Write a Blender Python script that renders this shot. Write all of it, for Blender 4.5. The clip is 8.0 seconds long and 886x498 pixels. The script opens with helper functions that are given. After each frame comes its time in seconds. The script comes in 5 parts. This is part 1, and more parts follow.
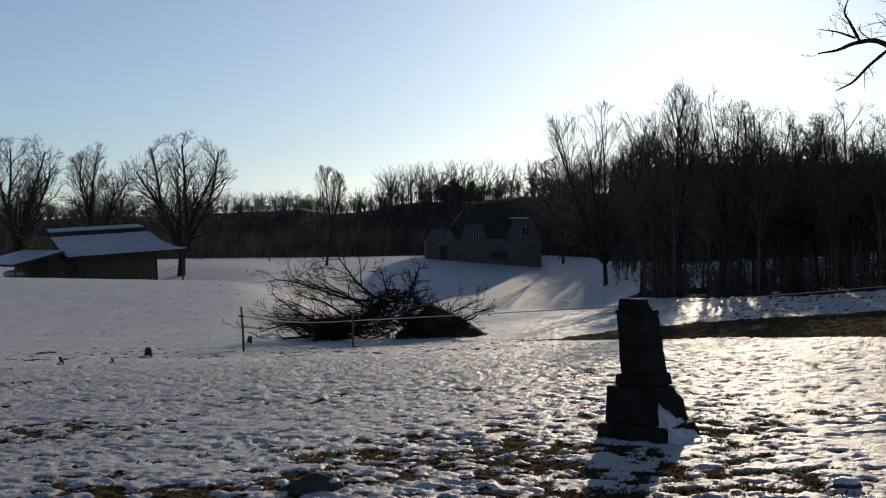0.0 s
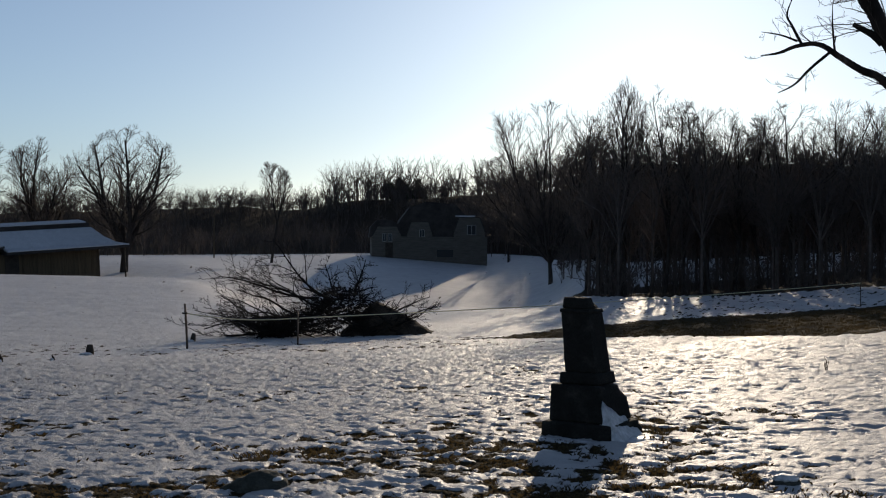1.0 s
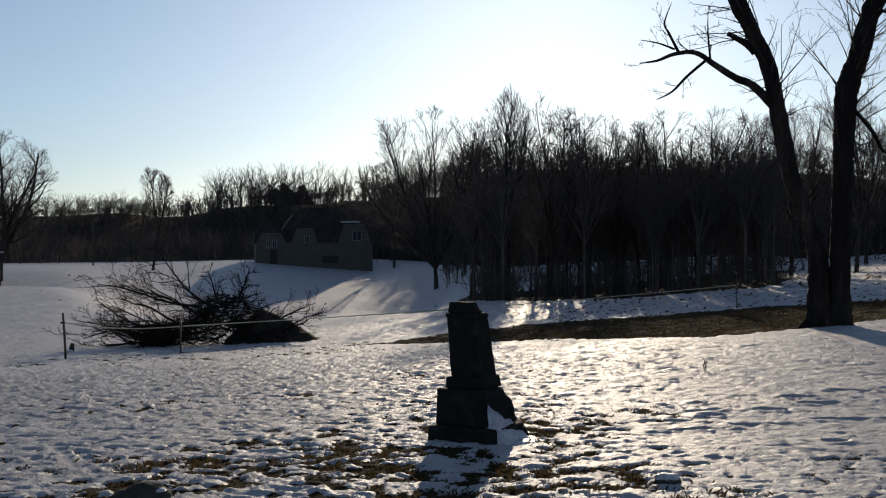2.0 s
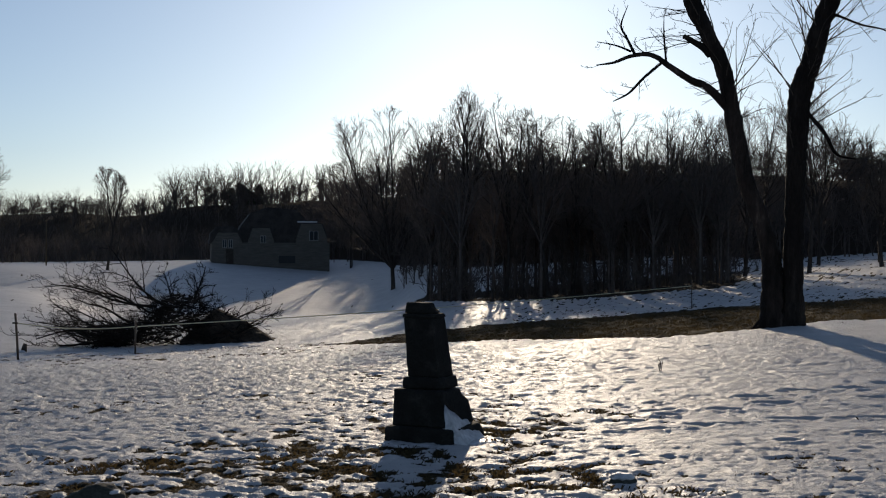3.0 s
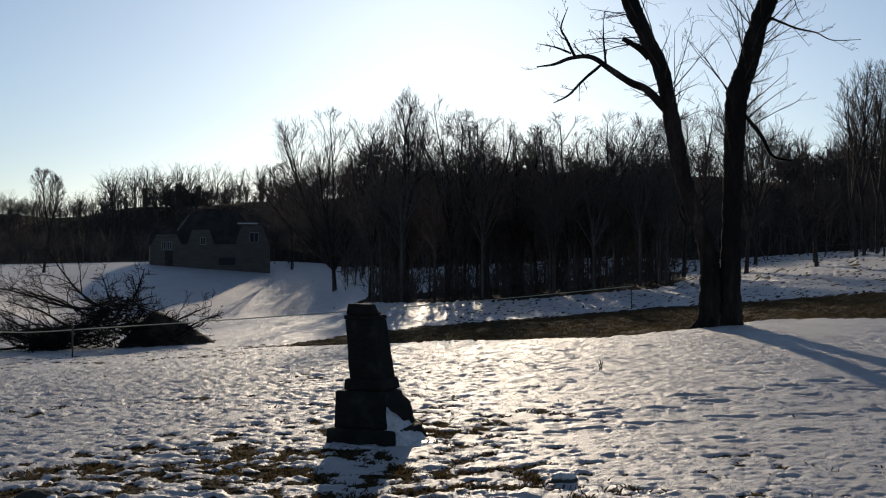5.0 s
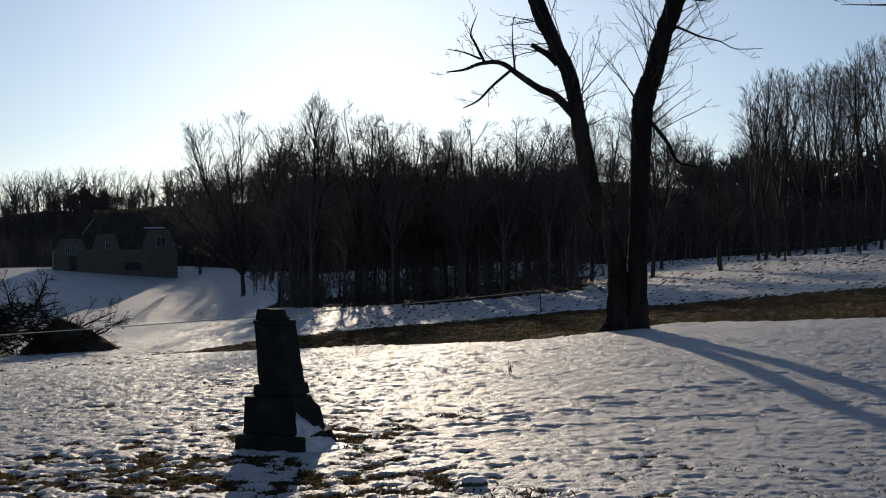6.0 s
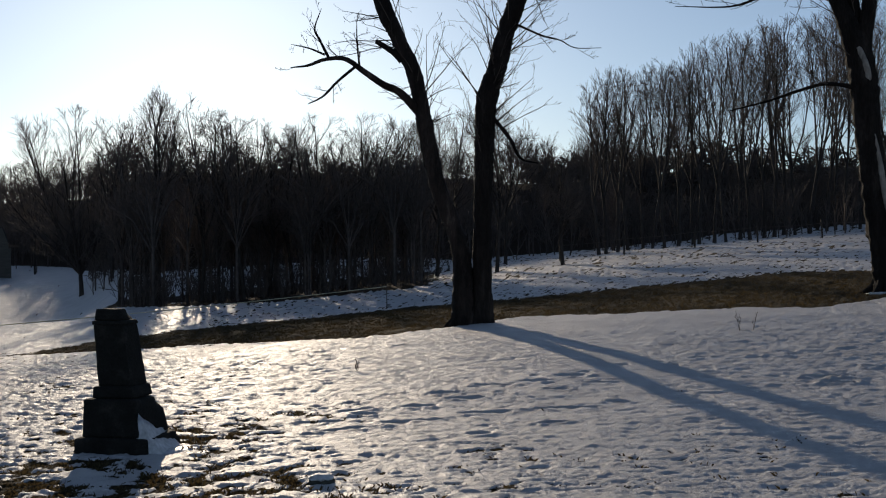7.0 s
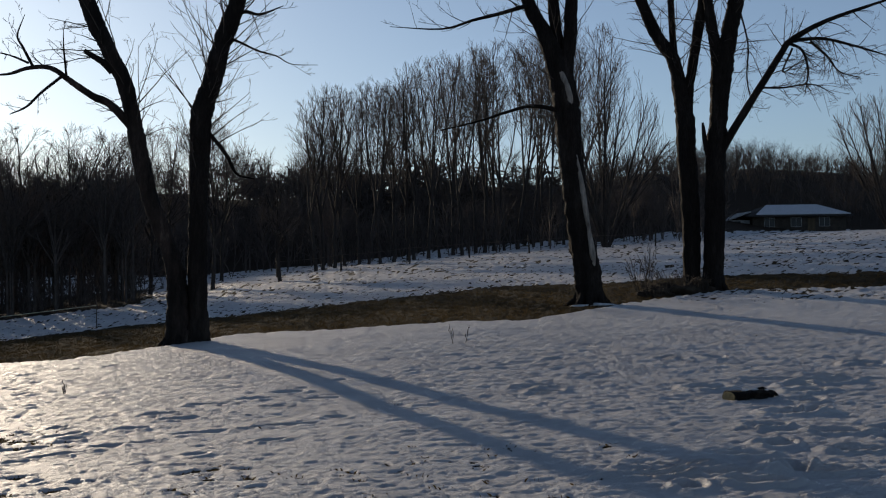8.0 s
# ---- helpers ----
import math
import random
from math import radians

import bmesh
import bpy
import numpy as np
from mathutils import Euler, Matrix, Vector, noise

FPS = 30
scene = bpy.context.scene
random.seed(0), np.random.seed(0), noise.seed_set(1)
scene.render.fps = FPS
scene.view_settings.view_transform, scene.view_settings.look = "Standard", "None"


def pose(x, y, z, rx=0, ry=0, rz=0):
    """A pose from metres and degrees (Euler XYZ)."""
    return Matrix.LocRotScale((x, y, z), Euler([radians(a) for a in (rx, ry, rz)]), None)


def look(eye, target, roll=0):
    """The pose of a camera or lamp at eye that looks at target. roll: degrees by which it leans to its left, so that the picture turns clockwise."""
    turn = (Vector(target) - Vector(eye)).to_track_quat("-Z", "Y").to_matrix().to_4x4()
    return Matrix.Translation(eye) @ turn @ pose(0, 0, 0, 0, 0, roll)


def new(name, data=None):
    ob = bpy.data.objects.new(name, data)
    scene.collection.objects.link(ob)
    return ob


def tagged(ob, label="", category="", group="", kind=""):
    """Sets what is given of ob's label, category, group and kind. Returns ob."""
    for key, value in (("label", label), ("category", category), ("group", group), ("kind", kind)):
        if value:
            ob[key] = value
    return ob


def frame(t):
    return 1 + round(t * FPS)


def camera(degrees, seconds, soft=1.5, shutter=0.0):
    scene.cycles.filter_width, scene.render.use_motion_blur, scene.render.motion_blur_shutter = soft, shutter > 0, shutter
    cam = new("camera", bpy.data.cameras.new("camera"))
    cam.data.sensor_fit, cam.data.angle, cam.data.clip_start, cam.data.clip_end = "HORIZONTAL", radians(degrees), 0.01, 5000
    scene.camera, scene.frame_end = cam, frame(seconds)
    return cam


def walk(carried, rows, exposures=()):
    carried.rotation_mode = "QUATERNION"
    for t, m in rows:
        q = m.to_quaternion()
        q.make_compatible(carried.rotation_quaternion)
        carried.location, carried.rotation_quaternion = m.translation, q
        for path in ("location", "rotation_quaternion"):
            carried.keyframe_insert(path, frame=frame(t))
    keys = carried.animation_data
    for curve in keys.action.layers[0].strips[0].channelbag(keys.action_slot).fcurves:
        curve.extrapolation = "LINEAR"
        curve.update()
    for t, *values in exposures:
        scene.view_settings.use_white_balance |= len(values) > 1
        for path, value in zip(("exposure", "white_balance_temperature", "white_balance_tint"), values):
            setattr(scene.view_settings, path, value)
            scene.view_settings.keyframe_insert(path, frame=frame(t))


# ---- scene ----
# ---------------------------------------------------------------- camera
EYE = 1.65
cam = camera(39.73, 8.0, 1.15)
# seconds, yaw, pitch, lean to the left (degrees); the camera pans where it stands
TURNS = [
    (0.0, -0.00, 0.00, 0.00),
    (0.5, -0.48, -0.14, 0.24),
    (1.0, -2.53, -0.09, 0.34),
    (1.2, -4.05, -0.06, 0.33),
    (1.5, -6.22, 0.06, 0.15),
    (1.7, -7.09, 0.14, 0.05),
    (2.8, -9.23, 0.18, -0.06),
    (3.0, -9.88, 0.20, 0.06),
    (3.5, -12.33, 0.22, -0.01),
    (4.0, -12.42, 0.35, -0.43),
    (4.2, -12.21, 0.41, -0.31),
    (5.3, -13.26, 0.21, 0.23),
    (5.5, -15.52, 0.40, -0.01),
    (6.0, -16.81, 0.46, -0.17),
    (6.5, -20.46, 0.58, -0.13),
    (6.8, -21.67, 0.70, -0.19),
    (7.0, -24.00, 0.24, -0.64),
    (7.2, -26.56, 0.71, -0.32),
    (7.5, -31.75, 0.72, -0.51),
    (7.7, -34.55, 0.57, -1.10),
    (8.0, -37.17, 0.81, -0.99),
]
walk(cam, [(t, pose(0, 0, EYE, 0, 0, yaw) @ pose(0, 0, 0, 90 + pitch) @ pose(0, 0, 0, 0, 0, lean)) for t, yaw, pitch, lean in TURNS],
     [(0.0, 0.0), (6.8, 0.0), (8.0, -0.06)])

# ---------------------------------------------------------------- sky and sun
SUN_AZ, SUN_EL = 12.9, 12.6
world = bpy.data.worlds.new("sky")
scene.world = world
world.use_nodes = True
wn = world.node_tree.nodes
sky = wn.new("ShaderNodeTexSky")
sky.sky_type = "NISHITA"
sky.sun_disc = False
sky.sun_elevation = radians(SUN_EL)
sky.sun_rotation = radians(SUN_AZ)
sky.air_density, sky.dust_density, sky.ozone_density = 0.9, 0.35, 3.4
pale = wn.new("ShaderNodeHueSaturation")
pale.inputs["Saturation"].default_value = 0.74
tint = wn.new("ShaderNodeMix")
tint.data_type, tint.blend_type = "RGBA", "MULTIPLY"
tint.inputs[0].default_value = 1.0
tint.inputs[7].default_value = (0.92, 1.0, 1.09, 1)
world.node_tree.links.new(sky.outputs[0], pale.inputs["Color"])
world.node_tree.links.new(pale.outputs[0], tint.inputs[6])
world.node_tree.links.new(tint.outputs[2], wn["Background"].inputs[0])
wn["Background"].inputs[1].default_value = 0.081

sun = new("sun", bpy.data.lights.new("sun", "SUN"))
sun.data.energy = 3.0
sun.data.angle = radians(0.53)
sun.data.color = (1.0, 0.83, 0.63)
sa, se = radians(SUN_AZ), radians(SUN_EL)
sun.matrix_world = look((0, 0, 0), (-math.sin(sa) * math.cos(se), -math.cos(sa) * math.cos(se), -math.sin(se)))


# ---------------------------------------------------------------- materials
def material(name, rough=0.8, spec=0.4, metal=0.0):
    m = bpy.data.materials.new(name)
    m.use_nodes = True
    b = m.node_tree.nodes["Principled BSDF"]
    b.inputs["Roughness"].default_value = rough
    b.inputs["Specular IOR Level"].default_value = spec
    b.inputs["Metallic"].default_value = metal
    return m, m.node_tree, b


def noise_node(nt, scale, detail=4.0, rough=0.6, stretch=None, coord="Object"):
    tc = nt.nodes.new("ShaderNodeTexCoord")
    n = nt.nodes.new("ShaderNodeTexNoise")
    n.inputs["Scale"].default_value = scale
    n.inputs["Detail"].default_value = detail
    n.inputs["Roughness"].default_value = rough
    src = tc.outputs[coord]
    if stretch:
        mp = nt.nodes.new("ShaderNodeMapping")
        mp.inputs["Scale"].default_value = stretch
        nt.links.new(src, mp.inputs[0])
        src = mp.outputs[0]
    nt.links.new(src, n.inputs["Vector"])
    return n


def ramp_node(nt, src, stops):
    r = nt.nodes.new("ShaderNodeValToRGB")
    while len(r.color_ramp.elements) < len(stops):
        r.color_ramp.elements.new(0.5)
    for e, (p, c) in zip(r.color_ramp.elements, stops):
        e.position, e.color = p, (*c, 1)
    nt.links.new(src, r.inputs[0])
    return r


def mix_node(nt, fac, a, b):
    m = nt.nodes.new("ShaderNodeMix")
    m.data_type = "RGBA"
    nt.links.new(fac, m.inputs[0])
    nt.links.new(a, m.inputs[6])
    nt.links.new(b, m.inputs[7])
    return m


def bump_node(nt, b, src, strength, dist):
    n = nt.nodes.new("ShaderNodeBump")
    n.inputs["Strength"].default_value = strength
    n.inputs["Distance"].default_value = dist
    nt.links.new(src, n.inputs["Height"])
    prev = b.inputs["Normal"]
    if prev.is_linked:
        nt.links.new(prev.links[0].from_socket, n.inputs["Normal"])
    nt.links.new(n.outputs[0], b.inputs["Normal"])


def mottled(name, stops, scale, rough=0.85, spec=0.3, bump=0.4, dist=0.01, fine=40.0, stretch=None, metal=0.0):
    """A surface with colour that varies at two scales and a fine relief."""
    m, nt, b = material(name, rough, spec, metal)
    n = noise_node(nt, scale, 6, 0.65, stretch)
    r = ramp_node(nt, n.outputs[0], stops)
    n2 = noise_node(nt, fine, 3, 0.6, stretch)
    r2 = ramp_node(nt, n2.outputs[0], [(0.3, (0.65, 0.65, 0.65)), (0.7, (1.15, 1.15, 1.15))])
    mu = nt.nodes.new("ShaderNodeMix")
    mu.data_type, mu.blend_type = "RGBA", "MULTIPLY"
    mu.inputs[0].default_value = 1.0
    nt.links.new(r.outputs[0], mu.inputs[6])
    nt.links.new(r2.outputs[0], mu.inputs[7])
    nt.links.new(mu.outputs[2], b.inputs["Base Color"])
    bump_node(nt, b, n2.outputs[0], bump, dist)
    return m


def snow_ground():
    """Old snow, thin and crusted, over brown winter grass; the layers' cover is laid down with the ground."""
    m, nt, b = material("snow_ground", 0.5, 0.32)
    cover = nt.nodes.new("ShaderNodeAttribute")
    cover.attribute_name = "cover"
    sep = nt.nodes.new("ShaderNodeSeparateColor")
    nt.links.new(cover.outputs["Color"], sep.inputs[0])
    n1 = noise_node(nt, 0.9, 5)
    n2 = noise_node(nt, 14, 5, 0.7)
    snow = ramp_node(nt, n1.outputs[0], [(0.3, (0.46, 0.455, 0.455)), (0.7, (0.57, 0.565, 0.56))])
    grass = ramp_node(nt, n2.outputs[0], [(0.28, (0.012, 0.010, 0.006)), (0.5, (0.036, 0.028, 0.015)), (0.72, (0.088, 0.068, 0.037))])
    litter = ramp_node(nt, n2.outputs[0], [(0.3, (0.02, 0.015, 0.011)), (0.7, (0.065, 0.048, 0.035))])
    # ragged edge between snow and grass
    add = nt.nodes.new("ShaderNodeMath")
    add.operation = "MULTIPLY_ADD"
    nt.links.new(n2.outputs[0], add.inputs[0])
    add.inputs[1].default_value = 0.5
    nt.links.new(sep.outputs[0], add.inputs[2])
    edge = ramp_node(nt, add.outputs[0], [(0.68, (0, 0, 0)), (0.80, (1, 1, 1))])
    g = mix_node(nt, sep.outputs[1], grass.outputs[0], litter.outputs[0])
    mx = mix_node(nt, edge.outputs[0], g.outputs[2], snow.outputs[0])
    nt.links.new(mx.outputs[2], b.inputs["Base Color"])
    sp = ramp_node(nt, edge.outputs[0], [(0, (0.04, 0.04, 0.04)), (1, (0.2, 0.2, 0.2))])
    nt.links.new(sp.outputs[0], b.inputs["Specular IOR Level"])
    rg = ramp_node(nt, edge.outputs[0], [(0, (0.95, 0.95, 0.95)), (1, (0.55, 0.55, 0.55))])
    nt.links.new(rg.outputs[0], b.inputs["Roughness"])
    n3 = noise_node(nt, 9, 5, 0.75, (0.65, 1.5, 1.0))
    bump_node(nt, b, n3.outputs[0], 0.8, 0.010)
    n5 = noise_node(nt, 22, 4, 0.7, (0.5, 1.7, 1.0))
    bump_node(nt, b, n5.outputs[0], 1.0, 0.016)
    n6 = noise_node(nt, 48, 3, 0.7, (0.6, 1.6, 1.0))
    bump_node(nt, b, n6.outputs[0], 1.0, 0.014)
    n4 = noise_node(nt, 60, 4, 0.7)
    bump_node(nt, b, n4.outputs[0], 0.6, 0.012)
    return m


M_GROUND = snow_ground()
M_BARK = mottled("bark", [(0.3, (0.010, 0.008, 0.007)), (0.55, (0.024, 0.019, 0.016)), (0.75, (0.058, 0.047, 0.039))], 3, 0.9, 0.12, 1.0, 0.06, 26, (1, 1, 0.22))
M_BARK_PALE = mottled("peeled_bark", [(0.40, (0.014, 0.011, 0.009)), (0.60, (0.045, 0.032, 0.026)), (0.78, (0.22, 0.17, 0.14))], 2.2, 0.85, 0.15, 0.9, 0.05, 22, (1, 1, 0.25))
M_BAREWOOD = mottled("bare_wood", [(0.3, (0.12, 0.10, 0.085)), (0.5, (0.30, 0.26, 0.22)), (0.72, (0.46, 0.41, 0.36))], 4, 0.85, 0.2, 0.7, 0.02, 22, (1, 1, 0.3))
M_TWIG = mottled("twig", [(0.3, (0.036, 0.029, 0.024)), (0.7, (0.095, 0.078, 0.064))], 2, 0.9, 0.2, 0.2, 0.004, 30)
M_GREYBARK = mottled("grey_bark", [(0.3, (0.028, 0.023, 0.02)), (0.7, (0.08, 0.066, 0.058))], 1.2, 0.9, 0.15, 0.4, 0.02, 12, (1, 1, 0.3))
M_GREYTWIG = mottled("grey_twig", [(0.3, (0.06, 0.048, 0.042)), (0.7, (0.15, 0.122, 0.105))], 2, 0.9, 0.15, 0.2, 0.004, 20)
M_WOODS = mottled("far_bark", [(0.3, (0.062, 0.05, 0.044)), (0.7, (0.15, 0.12, 0.104))], 0.3, 0.95, 0.15, 0.2, 0.02, 4)
M_PINE = mottled("pine_needles", [(0.3, (0.015, 0.03, 0.014)), (0.7, (0.05, 0.08, 0.035))], 1, 0.9, 0.2, 0.3, 0.02, 6)
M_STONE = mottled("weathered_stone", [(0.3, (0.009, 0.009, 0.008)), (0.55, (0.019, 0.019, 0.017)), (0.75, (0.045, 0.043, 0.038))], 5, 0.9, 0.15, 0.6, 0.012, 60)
M_FIELDSTONE = mottled("field_stone", [(0.3, (0.022, 0.024, 0.018)), (0.7, (0.085, 0.085, 0.068))], 7, 0.9, 0.3, 0.6, 0.01, 60)
M_SNOW = mottled("snow", [(0.3, (0.50, 0.505, 0.52)), (0.7, (0.62, 0.62, 0.63))], 2, 0.5, 0.45, 0.5, 0.02, 18)
M_ICE = mottled("ice", [(0.3, (0.5, 0.52, 0.55)), (0.7, (0.7, 0.71, 0.72))], 1.5, 0.28, 0.6, 0.2, 0.004, 9)
M_WALL = mottled("grey_board_wall", [(0.3, (0.085, 0.075, 0.062)), (0.7, (0.15, 0.135, 0.112))], 0.8, 0.85, 0.3, 0.3, 0.01, 9, (1, 1, 6))
M_ROOF = mottled("dark_shingles", [(0.3, (0.025, 0.022, 0.02)), (0.7, (0.07, 0.06, 0.055))], 0.7, 0.9, 0.3, 0.5, 0.02, 8)
M_BARN = mottled("tan_barn_boards", [(0.3, (0.075, 0.052, 0.032)), (0.7, (0.15, 0.11, 0.065))], 0.7, 0.9, 0.25, 0.4, 0.02, 7, (5, 5, 0.3))
M_DARKWOOD = mottled("dark_wood", [(0.3, (0.03, 0.025, 0.02)), (0.7, (0.09, 0.07, 0.055))], 2, 0.9, 0.25, 0.3, 0.01, 20)
M_TRIM = mottled("pale_trim", [(0.3, (0.28, 0.275, 0.265)), (0.7, (0.42, 0.41, 0.39))], 2, 0.7, 0.3, 0.2, 0.005, 20)
M_STEEL = mottled("rusty_steel", [(0.3, (0.06, 0.04, 0.03)), (0.7, (0.16, 0.12, 0.09))], 8, 0.6, 0.4, 0.2, 0.003, 60, None, 0.4)
M_TAPE = mottled("fence_tape", [(0.3, (0.62, 0.56, 0.36)), (0.7, (0.8, 0.74, 0.52))], 5, 0.6, 0.4, 0.1, 0.002, 60)
M_SOIL = mottled("dark_soil", [(0.3, (0.025, 0.018, 0.012)), (0.7, (0.08, 0.058, 0.04))], 2.5, 0.95, 0.2, 0.9, 0.06, 12)
M_GRASS = mottled("dead_grass", [(0.3, (0.028, 0.023, 0.012)), (0.7, (0.075, 0.063, 0.034))], 3, 0.9, 0.2, 0.1, 0.002, 30)
_nt = M_GRASS.node_tree
_tr, _mx = _nt.nodes.new("ShaderNodeBsdfTranslucent"), _nt.nodes.new("ShaderNodeMixShader")
_tr.inputs[0].default_value = (0.10, 0.07, 0.03, 1)
_mx.inputs[0].default_value = 0.4
_nt.links.new(_nt.nodes["Principled BSDF"].outputs[0], _mx.inputs[1])
_nt.links.new(_tr.outputs[0], _mx.inputs[2])
_nt.links.new(_mx.outputs[0], _nt.nodes["Material Output"].inputs[0])
M_CUT = mottled("cut_wood", [(0.3, (0.20, 0.14, 0.06)), (0.7, (0.34, 0.25, 0.12))], 6, 0.8, 0.3, 0.3, 0.004, 40)
M_GLASS, _nt, _b = material("dark_pane", 0.3, 0.3)
_b.inputs["Base Color"].default_value = (0.02, 0.022, 0.025, 1)


# ---------------------------------------------------------------- mesh helpers
def mesh_ob(name, verts, faces, mat, parent=None, label="", smooth=True):
    me = bpy.data.meshes.new(name)
    me.from_pydata(verts, [], faces)
    me.materials.append(mat)
    if smooth:
        me.shade_smooth()
    ob = new(name, me)
    if parent is not None:
        ob.parent = parent
    if label:
        ob["label"] = label
    return ob


def part(name, bm, mat, parent, label="", smooth=False):
    me = bpy.data.meshes.new(name)
    bm.normal_update()
    bm.to_mesh(me)
    bm.free()
    me.materials.append(mat)
    if smooth:
        me.shade_smooth()
    ob = new(name, me)
    ob.parent = parent
    if label:
        ob["label"] = label
    return ob


def thing(name, m, label, category, group="", kind=""):
    ob = new(name)
    ob.matrix_world = m
    return tagged(ob, label, category, group, kind)


def box(bm, x0, y0, z0, x1, y1, z1, bevel=0.0):
    vs = bmesh.ops.create_cube(bm, size=1.0)["verts"]
    for v in vs:
        v.co = Vector(((x0 + x1) / 2 + v.co.x * (x1 - x0), (y0 + y1) / 2 + v.co.y * (y1 - y0), (z0 + z1) / 2 + v.co.z * (z1 - z0)))
    if bevel:
        es = list({e for v in vs for e in v.link_edges})
        bmesh.ops.bevel(bm, geom=es, offset=bevel, segments=2, affect="EDGES", profile=0.5)
    return vs


def boxed(*a, **k):
    bm = bmesh.new()
    box(bm, *a, **k)
    return bm


def prism(profile, y0, y1):
    """A solid whose (x, z) outline runs from y0 to y1."""
    bm = bmesh.new()
    a = [bm.verts.new((x, y0, z)) for x, z in profile]
    b = [bm.verts.new((x, y1, z)) for x, z in profile]
    bm.faces.new(a)
    bm.faces.new(b[::-1])
    n = len(a)
    for i in range(n):
        bm.faces.new((a[i], b[i], b[(i + 1) % n], a[(i + 1) % n]))
    bmesh.ops.recalc_face_normals(bm, faces=bm.faces)
    return bm


class Tubes:
    """Tapered round limbs gathered into one mesh."""

    def __init__(self):
        self.v, self.f = [], []

    def add(self, pts, radii, sides=6, cap=False):
        base = len(self.v)
        n = len(pts)
        pts = [Vector(p) for p in pts]
        ref = Vector((0.31, 0.93, 0.17))
        for i, p in enumerate(pts):
            d = (pts[min(i + 1, n - 1)] - pts[max(i - 1, 0)]).normalized()
            a = d.cross(ref)
            if a.length < 1e-3:
                a = d.cross(Vector((1, 0, 0)))
            a.normalize()
            b = d.cross(a)
            r = radii[i]
            for k in range(sides):
                w = 2 * math.pi * k / sides
                q = p + (a * math.cos(w) + b * math.sin(w)) * r
                self.v.append((q.x, q.y, q.z))
        for i in range(n - 1):
            for k in range(sides):
                k2 = (k + 1) % sides
                o = base + i * sides
                self.f.append((o + k, o + k2, o + sides + k2, o + sides + k))
        if cap:
            self.f.append(tuple(base + k for k in range(sides))[::-1])
            self.f.append(tuple(base + (n - 1) * sides + k for k in range(sides)))

    def ob(self, name, mat, parent=None, label=""):
        return mesh_ob(name, self.v, self.f, mat, parent, label)


def spline(pts, steps):
    """Catmull-Rom through pts: (x, y, z, radius)."""
    p = [Vector(q) for q in pts]
    p = [p[0] * 2 - p[1]] + p + [p[-1] * 2 - p[-2]]
    out = []
    for i in range(1, len(p) - 2):
        for s in range(steps):
            t = s / steps
            a, b, c, d = p[i - 1], p[i], p[i + 1], p[i + 2]
            out.append(0.5 * ((2 * b) + (c - a) * t + (2 * a - 5 * b + 4 * c - d) * t * t + (3 * b - a - 3 * c + d) * t ** 3))
    out.append(p[-2])
    return out


def rand_dir(rng, d, angle):
    """A direction at about that angle from d."""
    d = d.normalized()
    a = d.cross(Vector((rng.uniform(-1, 1), rng.uniform(-1, 1), rng.uniform(-1, 1))))
    if a.length < 1e-3:
        a = d.cross(Vector((1, 0, 0)))
    a.normalize()
    return (d * math.cos(angle) + a * math.sin(angle)).normalized()


def grow(rng, levels, start, d, length, radius, level, top, kids=(5, 4, 3), angle=0.7, lift=0.25, wander=0.18, tip=0.004, sides=(8, 6, 4, 3), first=0.3, shrink=0.62, segs=(7, 6, 4, 3)):
    """A limb and all that grows from it; levels[level] takes the limb's tube."""
    n = segs[min(level, 3)]
    pts, rad, dirs = [Vector(start)], [radius], [d.normalized()]
    d = d.normalized()
    end_r = max(tip, radius * (0.28 if level < top else 0.35))
    for i in range(n):
        wv = wander * (0.5 if level == 0 else 1.0)
        d = (d + Vector((rng.gauss(0, wv), rng.gauss(0, wv), rng.gauss(0, wv) + lift * (0.2 if level == 0 else 0.5)))).normalized()
        pts.append(pts[-1] + d * (length / n))
        rad.append(radius + (end_r - radius) * (i + 1) / n)
        dirs.append(d)
    levels[level].add(pts, rad, sides[min(level, 3)])
    if level >= top:
        return
    count = kids[min(level, len(kids) - 1)]
    for k in range(count):
        f = first + (1 - first) * (k + rng.random()) / count if level == 0 else 0.2 + 0.8 * (k + rng.random()) / count
        f = min(f, 0.98)
        i = min(int(f * n), n - 1)
        u = f * n - i
        p = pts[i].lerp(pts[i + 1], u)
        r = rad[i] + (rad[i + 1] - rad[i]) * u
        cd = rand_dir(rng, dirs[i + 1], angle * rng.uniform(0.6, 1.25))
        if cd.z < -0.1:
            cd.z *= -0.3
        ln = length * shrink * rng.uniform(0.65, 1.15) * (1.15 - 0.55 * f)
        grow(rng, levels, p, cd, ln, max(tip, r * rng.uniform(0.4, 0.62)), level + 1, top, kids, angle, lift, wander, tip, sides, first, shrink, segs)


